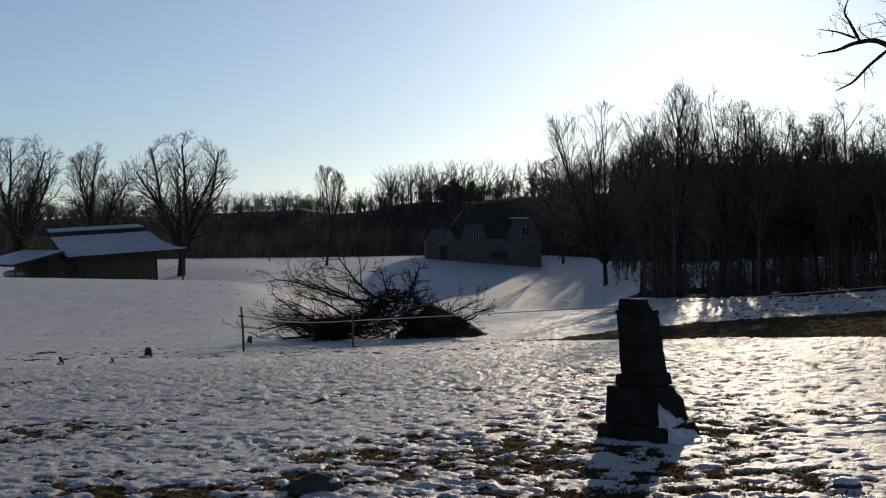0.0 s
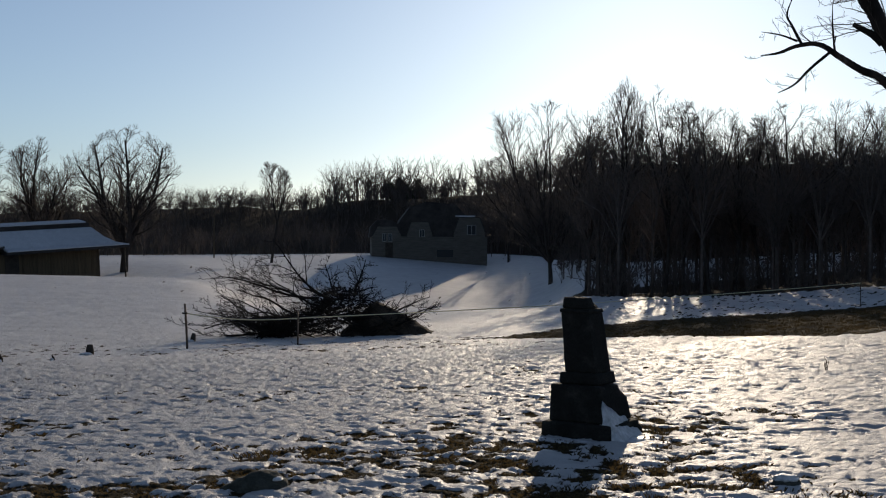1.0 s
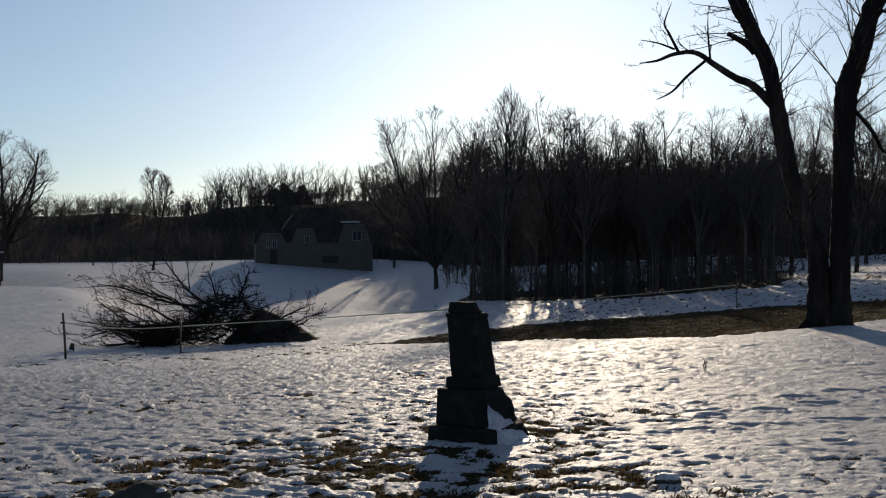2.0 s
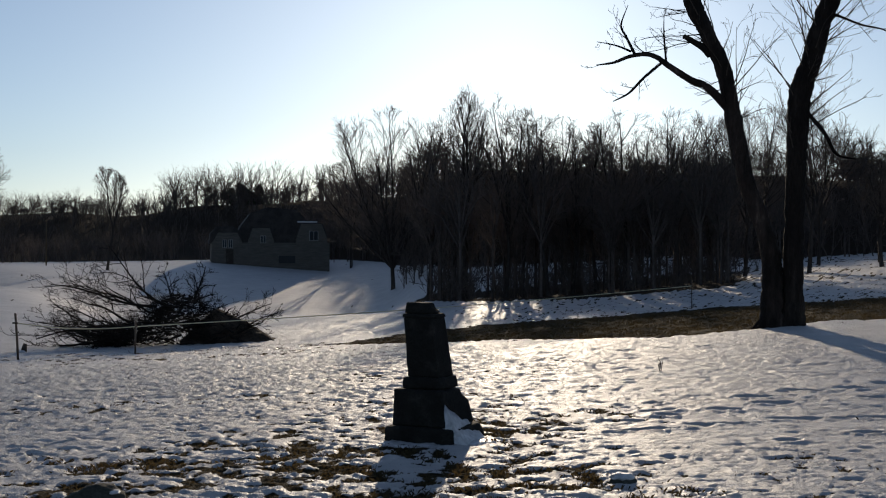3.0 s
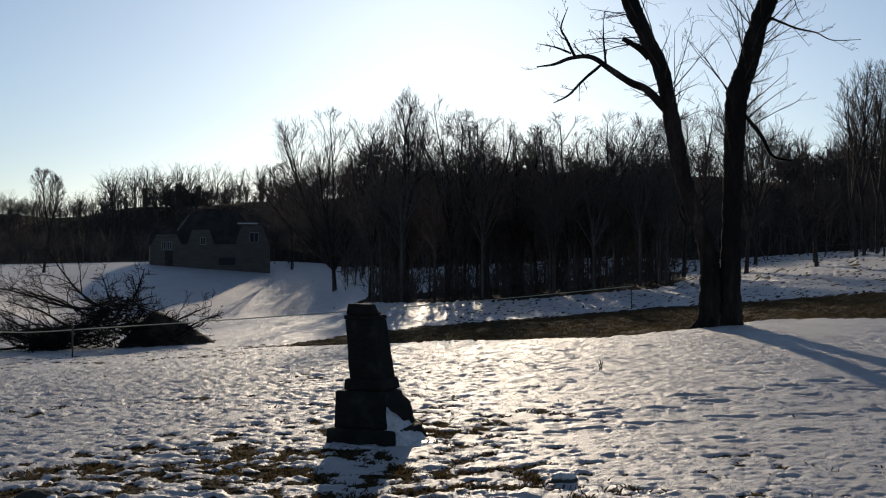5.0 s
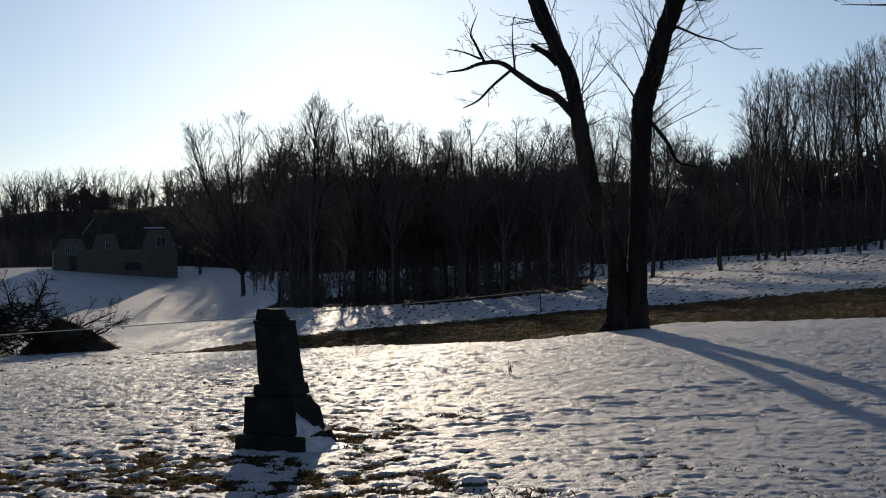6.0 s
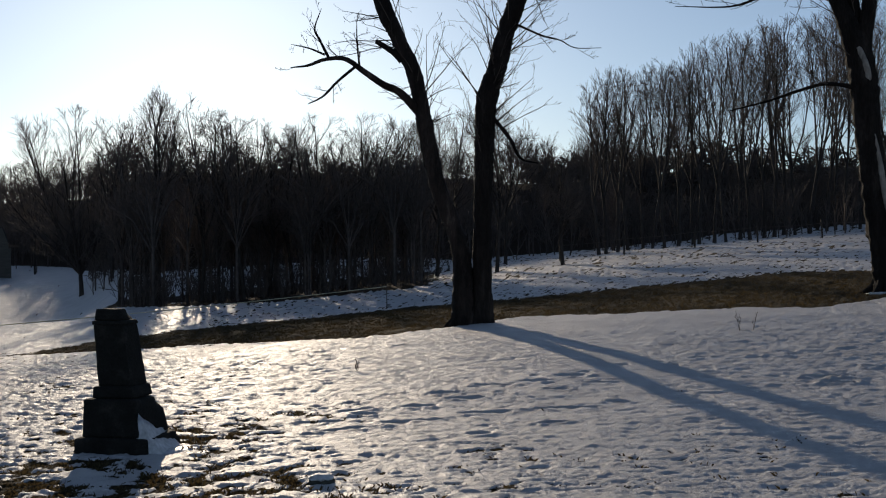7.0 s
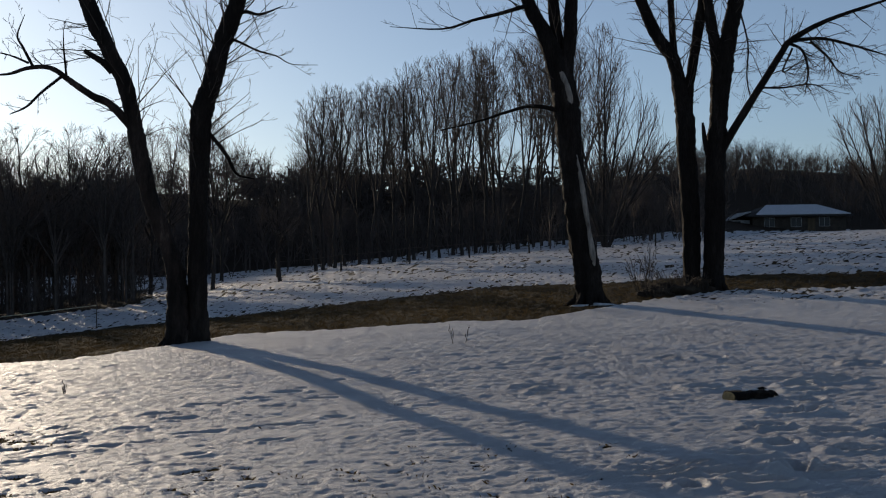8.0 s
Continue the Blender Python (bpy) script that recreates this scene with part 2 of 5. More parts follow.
# ---------------------------------------------------------------- the lie of the land
# gentle rises and hollows: place, breadth and height in metres
HILLS = [(-5, 21, 13, 1.39), (2, 22, 13, -2.86), (10, 19, 13, 3.31), (17, 14, 13, -2.02),
         (-13, 40, 22, -1.04), (-3, 42, 22, 0.14), (7, 41, 22, -0.68), (17, 38, 22, -0.13), (26, 33, 22, 0.97), (34, 25, 22, -0.44),
         (-23, 71, 36, 1.60), (-8, 75, 36, 0.36), (8, 75, 36, -1.44), (23, 71, 36, -1.70), (40, 64, 36, -0.03), (56, 50, 36, 1.38),
         (-43, 117, 56, -0.02), (-17, 124, 56, 0.27), (4, 125, 56, -0.08), (26, 122, 56, -0.58), (59, 110, 56, -0.07), (96, 80, 56, 2.15),
         (-12, 114, 18, 1.0), (-28, 104, 14, -1.3), (16, 78, 10, -0.6), (12, 146, 16, -0.4), (-1, 108, 14, -2.0), (17, 46, 7, -0.35), (72, 52, 20, -0.55), (46, 66, 13, 0.4), (9, 7.5, 4, -0.07), (-34, 104, 12, -0.7)]


def smooth(a, b, v):
    t = np.clip((v - a) / (b - a), 0, 1)
    return t * t * (3 - 2 * t)


def bump2(x, y, cx, cy, s):
    return np.exp(-((x - cx) ** 2 + (y - cy) ** 2) / (2 * s * s))


def hash2(ix, iy, seed):
    n = (ix.astype(np.int64) * 374761393 + iy.astype(np.int64) * 668265263 + seed * 1442695041) & 0x7FFFFFFF
    n = ((n ^ (n >> 13)) * 1274126177) & 0x7FFFFFFF
    return ((n ^ (n >> 16)) & 0xFFFF) / 65535.0


def vnoise(x, y, seed=0):
    ix, iy = np.floor(x), np.floor(y)
    fx, fy = x - ix, y - iy
    fx, fy = fx * fx * (3 - 2 * fx), fy * fy * (3 - 2 * fy)
    a, b = hash2(ix, iy, seed), hash2(ix + 1, iy, seed)
    c, d = hash2(ix, iy + 1, seed), hash2(ix + 1, iy + 1, seed)
    return (a * (1 - fx) + b * fx) * (1 - fy) + (c * (1 - fx) + d * fx) * fy


def fbm(x, y, octaves, seed=0):
    s, amp, tot = 0, 1.0, 0
    for o in range(octaves):
        s = s + amp * vnoise(x * 2 ** o + 17 * o, y * 2 ** o - 9 * o, seed + o)
        tot += amp
        amp *= 0.55
    return s / tot


def land(x, y):
    """Height of the ground without its fine relief."""
    x, y = np.asarray(x, float), np.asarray(y, float)
    r = np.hypot(x, y)
    az = np.degrees(np.arctan2(x, y))
    h = 0.01938 * x + 0.00404 * y
    h = h * np.minimum(1, 160 / np.maximum(r, 1e-6))
    for cx, cy, s, up in HILLS:
        h = h + up * bump2(x, y, cx, cy, s)
    fan = smooth(-60, -24, az) * (1 - smooth(64, 100, az))
    h = h * (0.25 + 0.75 * fan)
    # hollow in front of the far house, its far side climbing to the house
    dip = np.interp(r, [46, 55, 70, 85, 97, 106, 140, 152, 170], [-1.13, -1.22, -2.1, -3.05, -3.6, -3.5, -0.55, 0.12, 0.3])
    w = smooth(-10, -3.5, az) * (1 - smooth(6.0, 9.5, az)) * smooth(48, 62, r) * (1 - smooth(152, 172, r))
    dip = dip + np.interp(az, [-4, -1, 4.6, 6.2, 8], [0.2, 0.5, -0.65, 0.1, 0.1]) * smooth(118, 148, r)
    h = h * (1 - w) + dip * w
    # snowy shelf beyond the belt of brush
    h = h + 0.9 * smooth(80, 104, r) * smooth(7.5, 10, az) * (1 - smooth(20, 26, az)) * (1 - smooth(150, 200, r))
    # wooded hills behind the field
    edge = np.interp(az, [-30, -12, 2, 7.5, 10.5, 19, 25, 30, 48, 70], [190, 225, 215, 165, 105, 104, 104, 106, 118, 190])
    rise = np.interp(az, [-30, -12, -6, 0, 5, 9, 19, 25, 32, 45, 52, 70], [9.2, 9.6, 10.6, 11.8, 11.5, 9.4, 8.0, 8.0, 7.8, 9.0, 17, 17])
    far = np.interp(az, [-30, -12, 0, 5, 9, 19, 25, 32, 45, 54, 70], [70, 70, 70, 60, 32, 30, 36, 42, 60, 130, 130])
    rise = rise * (0.82 + 0.36 * fbm(az * 0.22 + 40, r * 0.004, 3, 77))
    h = h + rise * smooth(0, 1, (r - edge) / far) * (0.3 + 0.7 * fan)
    return h


def ground_z(x, y):
    return float(land(x, y))


def at(az, dist, dz=0.0, turn=None):
    """A pose on the ground at that bearing and distance, its y axis pointing away from the viewer's spot unless turned."""
    a = radians(az)
    x, y = dist * math.sin(a), dist * math.cos(a)
    return pose(x, y, ground_z(x, y) + dz, 0, 0, -az if turn is None else turn)


def strip(x, y):
    """1 on the bare brown track that crosses the field, 0 off it."""
    az = np.degrees(np.arctan2(x, y))
    r = np.hypot(x, y)
    wob = 1.2 * (fbm(x * 0.5, y * 0.5, 3, 50) - 0.5) + 0.8 * (fbm(x * 2, y * 2, 2, 51) - 0.5)
    near = np.interp(az, [3, 5.2, 7.2, 10, 13.4, 16.6, 19.9, 22, 24, 27.6, 31, 37, 41.5, 45.4, 50.5, 57, 70], [34, 32.2, 30.7, 29.5, 27.8, 26.2, 25.2, 25.8, 26.6, 29.2, 28.3, 28.5, 28.4, 32.6, 36.8, 36.6, 40]) + 0.7 * wob
    far = np.interp(az, [3, 5.2, 7.2, 10, 13.4, 18, 22, 24, 27.6, 31, 34, 40, 45, 50.5, 57, 70], [33.4, 33.6, 36.5, 39.8, 43.5, 45.6, 48, 46.2, 42.5, 41.3, 42.3, 43.5, 42, 43.2, 42, 45]) + wob
    wide = far - near
    return smooth(-0.25, 0.25, r - near) * (1 - smooth(-0.4, 0.4, r - near - wide)) * (az > 1) * (az < 80)


def cover_of(x, y):
    """How much snow lies (1: unbroken) and how much the ground is woodland litter."""
    r = np.hypot(x, y)
    az = np.degrees(np.arctan2(x, y))
    n = 0.30 * fbm(x * 0.55, y * 0.6, 3, 3) + 0.70 * fbm(x * 7.0, y * 6.5, 5, 5)
    n = n + (0.15 * fbm(x * 0.5, y * 0.5, 2, 3) + 0.85 * fbm(x * 9.5, y * 6.0, 2, 6) - n) * smooth(30, 38, r)
    thin = np.interp(r, [4, 8, 10, 12, 15, 20, 30, 45], [0.52, 0.505, 0.465, 0.40, 0.355, 0.34, 0.30, 0.20])
    thin = thin + (0.025 - 0.075 * (1 - smooth(-12, 2, az))) * (1 - smooth(2, 14, az)) * (1 - smooth(10, 13, r)) + 0.19 * smooth(30, 36, r) * smooth(7, 14, az) - 0.09 * smooth(12, 22, az) * (1 - smooth(26, 32, r)) - 0.07 * smooth(26, 36, az) * (1 - smooth(26, 32, r))
    c = np.minimum(0.5 + 3.2 * (n - thin), 1.0)
    # trampled ground by the fence
    c = c - 0.35 * bump2(x, y, 1, 31, 4) * (fbm(x * 2, y * 4, 3, 8) > 0.5)
    c = c - 0.55 * smooth(26.5, 29, r) * (1 - smooth(34, 37, r)) * (1 - smooth(3, 8, az)) * (fbm(x * 4.0, y * 3.0, 3, 9) > 0.60)
    c = c * (1 - strip(x, y)) + 0.10 * strip(x, y)
    edge = np.interp(az, [-30, -12, 2, 7, 10, 19, 24, 30, 33, 37, 40, 45, 50, 55, 70], [190, 215, 205, 160, 105, 103, 104, 106, 109, 115, 118, 121, 134, 156, 190]) + 5 * (fbm(x * 0.1, y * 0.1, 2, 22) - 0.5)
    wood = smooth(-3, 4, r - edge)
    wood = wood * (1 - 0.25 * (fbm(x * 0.08, y * 0.08, 3, 21) > 0.66) * (az < 24))
    # belt of dark brush and leaves along the creek
    ragged = 5 * (fbm(x * 0.25, y * 0.25, 3, 23) - 0.5)
    belt = smooth(-1.5, 1.5, r - np.interp(az, [7, 9, 12, 18, 23, 26], [74, 66, 61, 60, 62, 80]) + ragged) * (1 - smooth(-2, 2, r - np.interp(az, [7, 10, 18, 26], [78, 84, 86, 84]) + ragged))
    wood = np.maximum(wood, 0.97 * belt * smooth(7.5, 9.5, az) * (1 - smooth(22, 25, az)))
    return np.clip(c, 0, 1) * (1 - 0.93 * wood), wood


def trail(seed, x0, y0, x1, y1, n, size=0.2, depth=0.05, side=0.2):
    """Footprints in the crust along a line."""
    r_ = random.Random(seed)
    a = math.atan2(y1 - y0, x1 - x0)
    out = []
    for i in range(n):
        f = (i + 0.3 * r_.random()) / n
        o = side * (1 if i % 2 else -1) + r_.gauss(0, 0.06)
        out.append((x0 + (x1 - x0) * f - math.sin(a) * o, y0 + (y1 - y0) * f + math.cos(a) * o, a + r_.gauss(0, 0.25), size * r_.uniform(0.8, 1.25), size * 0.5 * r_.uniform(0.8, 1.2), depth * r_.uniform(0.7, 1.2)))
    return out


# prints and scuffs in the open snow: bearing, distance, half length
PRINTS_A = [(21.9, 21.9, .14), (20.2, 21.7, .16), (18.4, 21.5, .16), (18.2, 17.6, .13), (19.6, 13.5, .09), (19.9, 12.8, .16), (20.3, 12.5, .12), (18.3, 12, .22), (19.5, 11.4, .27), (22.8, 13, .16), (21.7, 11.8, .12), (23.1, 11.9, .15),
            (24.9, 13.6, .2), (26.3, 14.8, .2), (24.1, 14.1, .18), (25.8, 12.5, .23), (29.8, 15.7, .21), (29.2, 14.4, .14), (31.2, 15, .22), (29.7, 12.8, .29), (29, 11.7, .14), (25.6, 11, .1), (32.1, 13.3, .13), (28.3, 15.2, .15)]
PRINTS_B = [(41.4, 15.8, .24), (43.7, 17, .17), (41.9, 15.2, .17), (49.2, 15.6, .21), (52.2, 16.6, .37), (54.3, 17.3, .21), (54.4, 16.4, .28), (53.5, 14.6, .16), (51.8, 12.4, .17), (54, 13.7, .1), (47.7, 19.3, .19), (49.6, 19.4, .14),
            (56.1, 18.8, .23), (47.5, 10, .27), (47.4, 9.5, .33), (52.9, 10, .11), (55.7, 11, .2), (52.2, 11.2, .14), (48.4, 9, .09),
            (53.1, 16.0, .16), (53.6, 15.4, .2), (55.2, 16.9, .18), (52.9, 13.5, .22), (54.8, 12.2, .2), (50.6, 10.6, .2), (49.9, 9.6, .24), (51.4, 9.2, .2), (54.1, 9.8, .22)]


def prints():
    r_ = random.Random(17)
    out = []
    for az, d, l in PRINTS_A + PRINTS_B:
        a = radians(az)
        out.append((d * math.sin(a), d * math.cos(a), -a + r_.uniform(0.0, 0.35), l, (0.045 + 0.003 * d) * r_.uniform(0.75, 1.25) * (1.7 if az > 48 else 1.0), r_.uniform(0.05, 0.075) * (2.0 if az > 38 else 1.0)))
    return out


FOOTPRINTS = prints() + trail(8, 8.0, 14.0, 13.5, 14.6, 7, 0.16) + trail(9, -4.5, 9.2, 1.0, 12.5, 9, 0.12, 0.04) + trail(13, 9.9, 6.2, 11.6, 7.0, 6, 0.2, 0.06, 0.25)


def pits():
    """Melt pits and old hoof marks scattered over the crust."""
    r_ = random.Random(90)
    out = []
    for _ in range(1100):
        a, d = radians(r_.uniform(-21, 58)), 7 * math.exp(r_.random() * math.log(28 / 7))
        s = r_.uniform(0.02, 0.05) * (0.7 + d / 30)
        out.append((d * math.sin(a), d * math.cos(a), -0.38 + r_.gauss(0, 0.3), s * r_.uniform(1.3, 2.6), s * 0.6, s * r_.uniform(0.15, 0.38)))
    return out


# frozen puddle in the brush along the creek
PUDDLE = (77 * math.sin(radians(11.75)), 77 * math.cos(radians(11.75)))


def build_ground():
    az = np.concatenate([np.arange(-21.5, 58.6, 0.135), np.linspace(60, 336, 60)])
    rr = [0.6]
    while rr[-1] < 2600:
        r = rr[-1]
        rr.append(r * (1.06 if r < 6 else 1.0032 if 8 < r < 26 else 1.0068 if r < 60 else 1.016 if r < 330 else 1.12))
    rr = np.array(rr)
    A, Rr = np.meshgrid(np.radians(az), rr)
    X, Y = Rr * np.sin(A), Rr * np.cos(A)
    Z = land(X, Y)
    C, W = cover_of(X, Y)
    sn = smooth(0.35, 0.75, C)
    near = np.exp(-Rr / 60)
    # along and across the wind
    U, V = 0.93 * X - 0.37 * Y, 0.37 * X + 0.93 * Y
    # wind ridges and lumps of the crusted snow, deeper where it lies
    rel = 0.05 * (fbm(X * 0.5, Y * 0.7, 3, 11) - 0.5) + 0.016 * (fbm(X * 0.9, Y * 1.1, 3, 12) - 0.5) + 0.008 * (fbm(U * 4.0, V * 7.0, 3, 13) - 0.5) + 0.008 * (fbm(U * 9, V * 15, 2, 15) - 0.5)
    # thin plates of crust, one lapping over the next
    p1, p2, p3 = fbm(U * 3.6, V * 11.0, 3, 16), fbm(U * 7.0, V * 17.0, 2, 17), fbm(U * 13.0, V * 24.0, 2, 18)
    lift_ = (0.72 + 0.5 * smooth(11, 20, Rr)) * (1 - 0.33 * smooth(8, 22, np.degrees(A)) + 0.25 * smooth(30, 42, np.degrees(A)))
    for cut_ in (0.38, 0.50, 0.62):
        rel = rel + lift_ * (0.0044 * smooth(cut_, cut_ + 0.02, p1) + 0.0062 * smooth(cut_, cut_ + 0.03, p2) + 0.0050 * smooth(cut_, cut_ + 0.05, p3))
    Z = Z + (rel + 0.018 * sn) * np.clip(near * 1.4, 0.0, 1)
    Z = Z + strip(X, Y) * (0.10 * (fbm(X * 2.5, Y * 2.5, 3, 61) - 0.5) + 0.10 * (vnoise(X * 7, Y * 5, 62) - 0.5) - 0.03)
    Z = Z + (0.04 + 0.05 * smooth(0, 14, np.degrees(A))) * (fbm(X * 1.3, Y * 1.3, 3, 33) - 0.5) * smooth(28, 45, Rr) * (1 - smooth(110, 160, Rr))
    # long wind ripples on the open slope
    Z = Z + 0.09 * (fbm(X * 0.3 + Y * 0.1, Y * 0.9 - X * 0.2, 3, 36) - 0.5) * smooth(24, 34, Rr) * (1 - smooth(105, 130, Rr)) * (1 - smooth(-2, 4, np.degrees(A)))
    # clods trodden up beyond the track
    Z = Z + 0.10 * (vnoise(X * 8.0, Y * 5.0, 35) ** 2 - 0.3) * smooth(30, 37, Rr) * (1 - smooth(88, 110, Rr)) * smooth(2, 12, np.degrees(A)) * (1 - strip(X, Y))
    Z = Z + 0.12 * (fbm(X * 0.06, Y * 0.06, 3, 30) - 0.5) * smooth(25, 70, Rr)
    Z = Z - 0.22 * bump2(X, Y, *PUDDLE, 2.2)
    for fx, fy, a, l, w, dep in FOOTPRINTS + pits():
        ca, sa_ = math.cos(a), math.sin(a)
        r0, a0 = math.hypot(fx, fy), math.degrees(math.atan2(fx, fy))
        reach = 3 * l
        i0, i1 = np.searchsorted(rr, (r0 - reach, r0 + reach))
        j0, j1 = np.searchsorted(az[:594], (a0 - math.degrees(reach / r0), a0 + math.degrees(reach / r0)))
        bx, by = X[i0:i1, j0:j1] - fx, Y[i0:i1, j0:j1] - fy
        p, q = bx * ca + by * sa_, by * ca - bx * sa_
        e = (p / l) ** 2 + (q / w) ** 2
        # deep prints take the dark grass colour, standing in for shade inside them
        if dep > 0.045:
            C[i0:i1, j0:j1] = np.maximum(C[i0:i1, j0:j1] - 0.5 * np.exp(-e ** 3), 0)
        Z[i0:i1, j0:j1] += -dep * np.exp(-e ** 3) + (0.2 if dep < 0.09 else 0.34) * dep * np.exp(-((np.sqrt(e) - 1.5) / 0.35) ** 2)
    nr, na = X.shape
    verts = np.stack([X, Y, Z], -1).reshape(-1, 3)
    i = np.arange(nr - 1)[:, None] * na
    j = np.arange(na)[None, :]
    j2 = (j + 1) % na
    quads = np.stack([i + j, i + na + j, i + na + j2, i + j2], -1).reshape(-1, 4)
    me = bpy.data.meshes.new("ground")
    me.vertices.add(len(verts) + 1)
    centre = len(verts)
    me.vertices.foreach_set("co", np.vstack([verts, [[0, 0, ground_z(0, 0)]]]).ravel())
    tris = np.stack([np.full(na, centre), np.arange(na), (np.arange(na) + 1) % na], -1)
    loops = np.concatenate([quads.ravel(), tris[:, [0, 1, 2]].ravel()])
    me.loops.add(len(loops))
    me.loops.foreach_set("vertex_index", loops.astype(np.int32))
    me.polygons.add(len(quads) + na)
    me.polygons.foreach_set("loop_start", np.concatenate([np.arange(len(quads)) * 4, len(quads) * 4 + np.arange(na) * 3]).astype(np.int32))
    me.update(calc_edges=True)
    me.validate()
    at_ = me.color_attributes.new("cover", "FLOAT_COLOR", "POINT")
    col = np.ones((len(verts) + 1, 4))
    col[:-1, 0], col[:-1, 1], col[:-1, 2] = C.ravel(), W.ravel(), 0
    at_.data.foreach_set("color", col.ravel())
    me.materials.append(M_GROUND)
    me.shade_smooth()
    if me.polygons[0].normal.z < 0:
        me.flip_normals()
    return tagged(new("ground", me), "rolling winter field of crusted snow over brown grass", "ground", kind="structure")


ground = build_ground()


# ---------------------------------------------------------------- bare trees
class Crown:
    """A crown that grows out to a rounded, uneven outline: half width wide, from the height low to top."""

    def __init__(self, rng, wide, low, top, tip, sprays=(6, 5)):
        self.rng, self.wide, self.low, self.top, self.tip, self.sprays = rng, wide, low, top, tip, sprays
        self.turn = rng.uniform(0, 6.28)

    def inside(self, p):
        mid = self.low + 0.46 * (self.top - self.low)
        half = (self.top - mid) if p.z > mid else (mid - self.low)
        a = math.atan2(p.y, p.x)
        w = self.wide * (1 + 0.13 * math.sin(3 * a + self.turn) + 0.08 * math.sin(7 * a + 5 * p.z / self.top))
        return (p.x * p.x + p.y * p.y) / w ** 2 + ((p.z - mid) / half) ** 2 < 1 or p.z < mid

    def limb(self, start, d, length, r0, segs, wander, lift):
        """Points and radii of one limb, which stops at the outline."""
        pts, d = [Vector(start)], d.normalized()
        for k in range(segs):
            g = self.rng.gauss
            d = (d + Vector((g(0, wander), g(0, wander), g(0, wander) + lift))).normalized()
            q = pts[-1] + d * (length / segs)
            if len(pts) > 1 and not self.inside(q):
                break
            pts.append(q)
        n = len(pts) - 1
        r1 = max(self.tip, r0 * 0.3)
        return pts, [r0 + (r1 - r0) * k / n for k in range(n + 1)]

    def fork(self, out, pts, rad, count, angle, length, level, last, wander, lift, f0):
        """Branches off a limb, and twigs off those."""
        n, spin = len(pts) - 1, self.rng.uniform(0, 6.28)
        for k in range(count):
            f = min(0.999, f0 + (1 - f0) * (k + self.rng.random()) / count) * n
            i = int(f)
            p, axis = pts[i].lerp(pts[i + 1], f - i), (pts[i + 1] - pts[i]).normalized()
            side = axis.orthogonal().normalized()
            side.rotate(Matrix.Rotation(spin + 2.4 * k, 3, axis))
            ang = angle * self.rng.uniform(0.6, 1.3)
            r = max(self.tip, (rad[i] + (rad[i + 1] - rad[i]) * (f - i)) * self.rng.uniform(0.42, 0.62))
            d = axis * math.cos(ang) + side * math.sin(ang)
            if d.z < -0.05:
                d.z *= -0.4
            cp, cr = self.limb(p, d, length * self.rng.uniform(0.55, 1.2) * (1.2 - 0.5 * f / n), r, (5, 3, 2)[min(level, 2)], wander, lift)
            out[level].append((cp, cr))
            if level < last:
                self.fork(out, cp, cr, self.sprays[level], angle, length * 0.52, level + 1, last, wander, lift, 0.15)


def skeleton_tree(seed, h, r, wide, bole, leads, splay, tip, branches=10, angle=0.6, wander=0.09, lift=0.05, last=2, low=0.25, sprays=(6, 5)):
    """Boles, limbs and twigs of a bare tree: a bole that parts into leads at the height bole * h, or stems from the ground where bole is 0."""
    rng = random.Random(seed)
    c = Crown(rng, wide, low * h, h, tip, sprays)
    boles, leaders, out = [], [], [[], [], [], []]
    top = Vector((0, 0, -0.3))
    if bole > 0:
        bp, br = c.limb(top, Vector((rng.gauss(0, 0.04), rng.gauss(0, 0.04), 1)), bole * h + 0.3, r, 6, 0.025, 0)
        br = [r * (1.25 if k == 0 else 1 - 0.25 * k / 6) for k in range(len(bp))]
        boles.append((bp, br))
        top = bp[-1]
    for k in range(leads):
        a = 6.28 * (k + 0.5 * rng.random()) / leads + seed
        o = splay * (0.12 if k == 0 and leads > 2 else rng.uniform(0.6, 1.15))
        d = Vector((o * math.cos(a), o * math.sin(a), 1))
        foot = top + Vector((math.cos(a), math.sin(a), 0)) * (0.35 * r)
        leaders.append(c.limb(foot, d, h * (1 - bole) * 1.15, r * (0.72 if bole > 0 else 0.9) * rng.uniform(0.75, 1.0), 9, wander * 0.7, lift * 0.5))
    for pts, rad in leaders:
        c.fork(out, pts, rad, branches, angle, h * 0.27, 0, last, wander, lift, 0.12 if bole > 0 else 0.3)
    return boles, leaders, out


# ---------------------------------------------------------------- woods
def plain_tree(seed, h, r, kids, angle, first, top=2, lift=0.25, shrink=0.5, sides=(5, 3, 3, 3), wander=0.10, stems=1, tip=0.022, segs=(5, 3, 2, 1)):
    rng = random.Random(seed)
    lv = [Tubes() for _ in range(top + 1)]
    for s in range(stems):
        d = Vector((rng.gauss(0, 0.05), rng.gauss(0, 0.05), 1)) if stems == 1 else rand_dir(rng, Vector((0, 0, 1)), 0.22 + 0.1 * rng.random())
        grow(rng, lv, (0, 0, -0.2), d, h * rng.uniform(0.85, 1.0), r, 0, top, kids, angle, lift, wander, tip, sides, first, shrink, segs)
    v, f = [], []
    for t in lv:
        o = len(v)
        v += t.v
        f += [tuple(q + o for q in face) for face in t.f]
    return np.array(v), np.array(f)


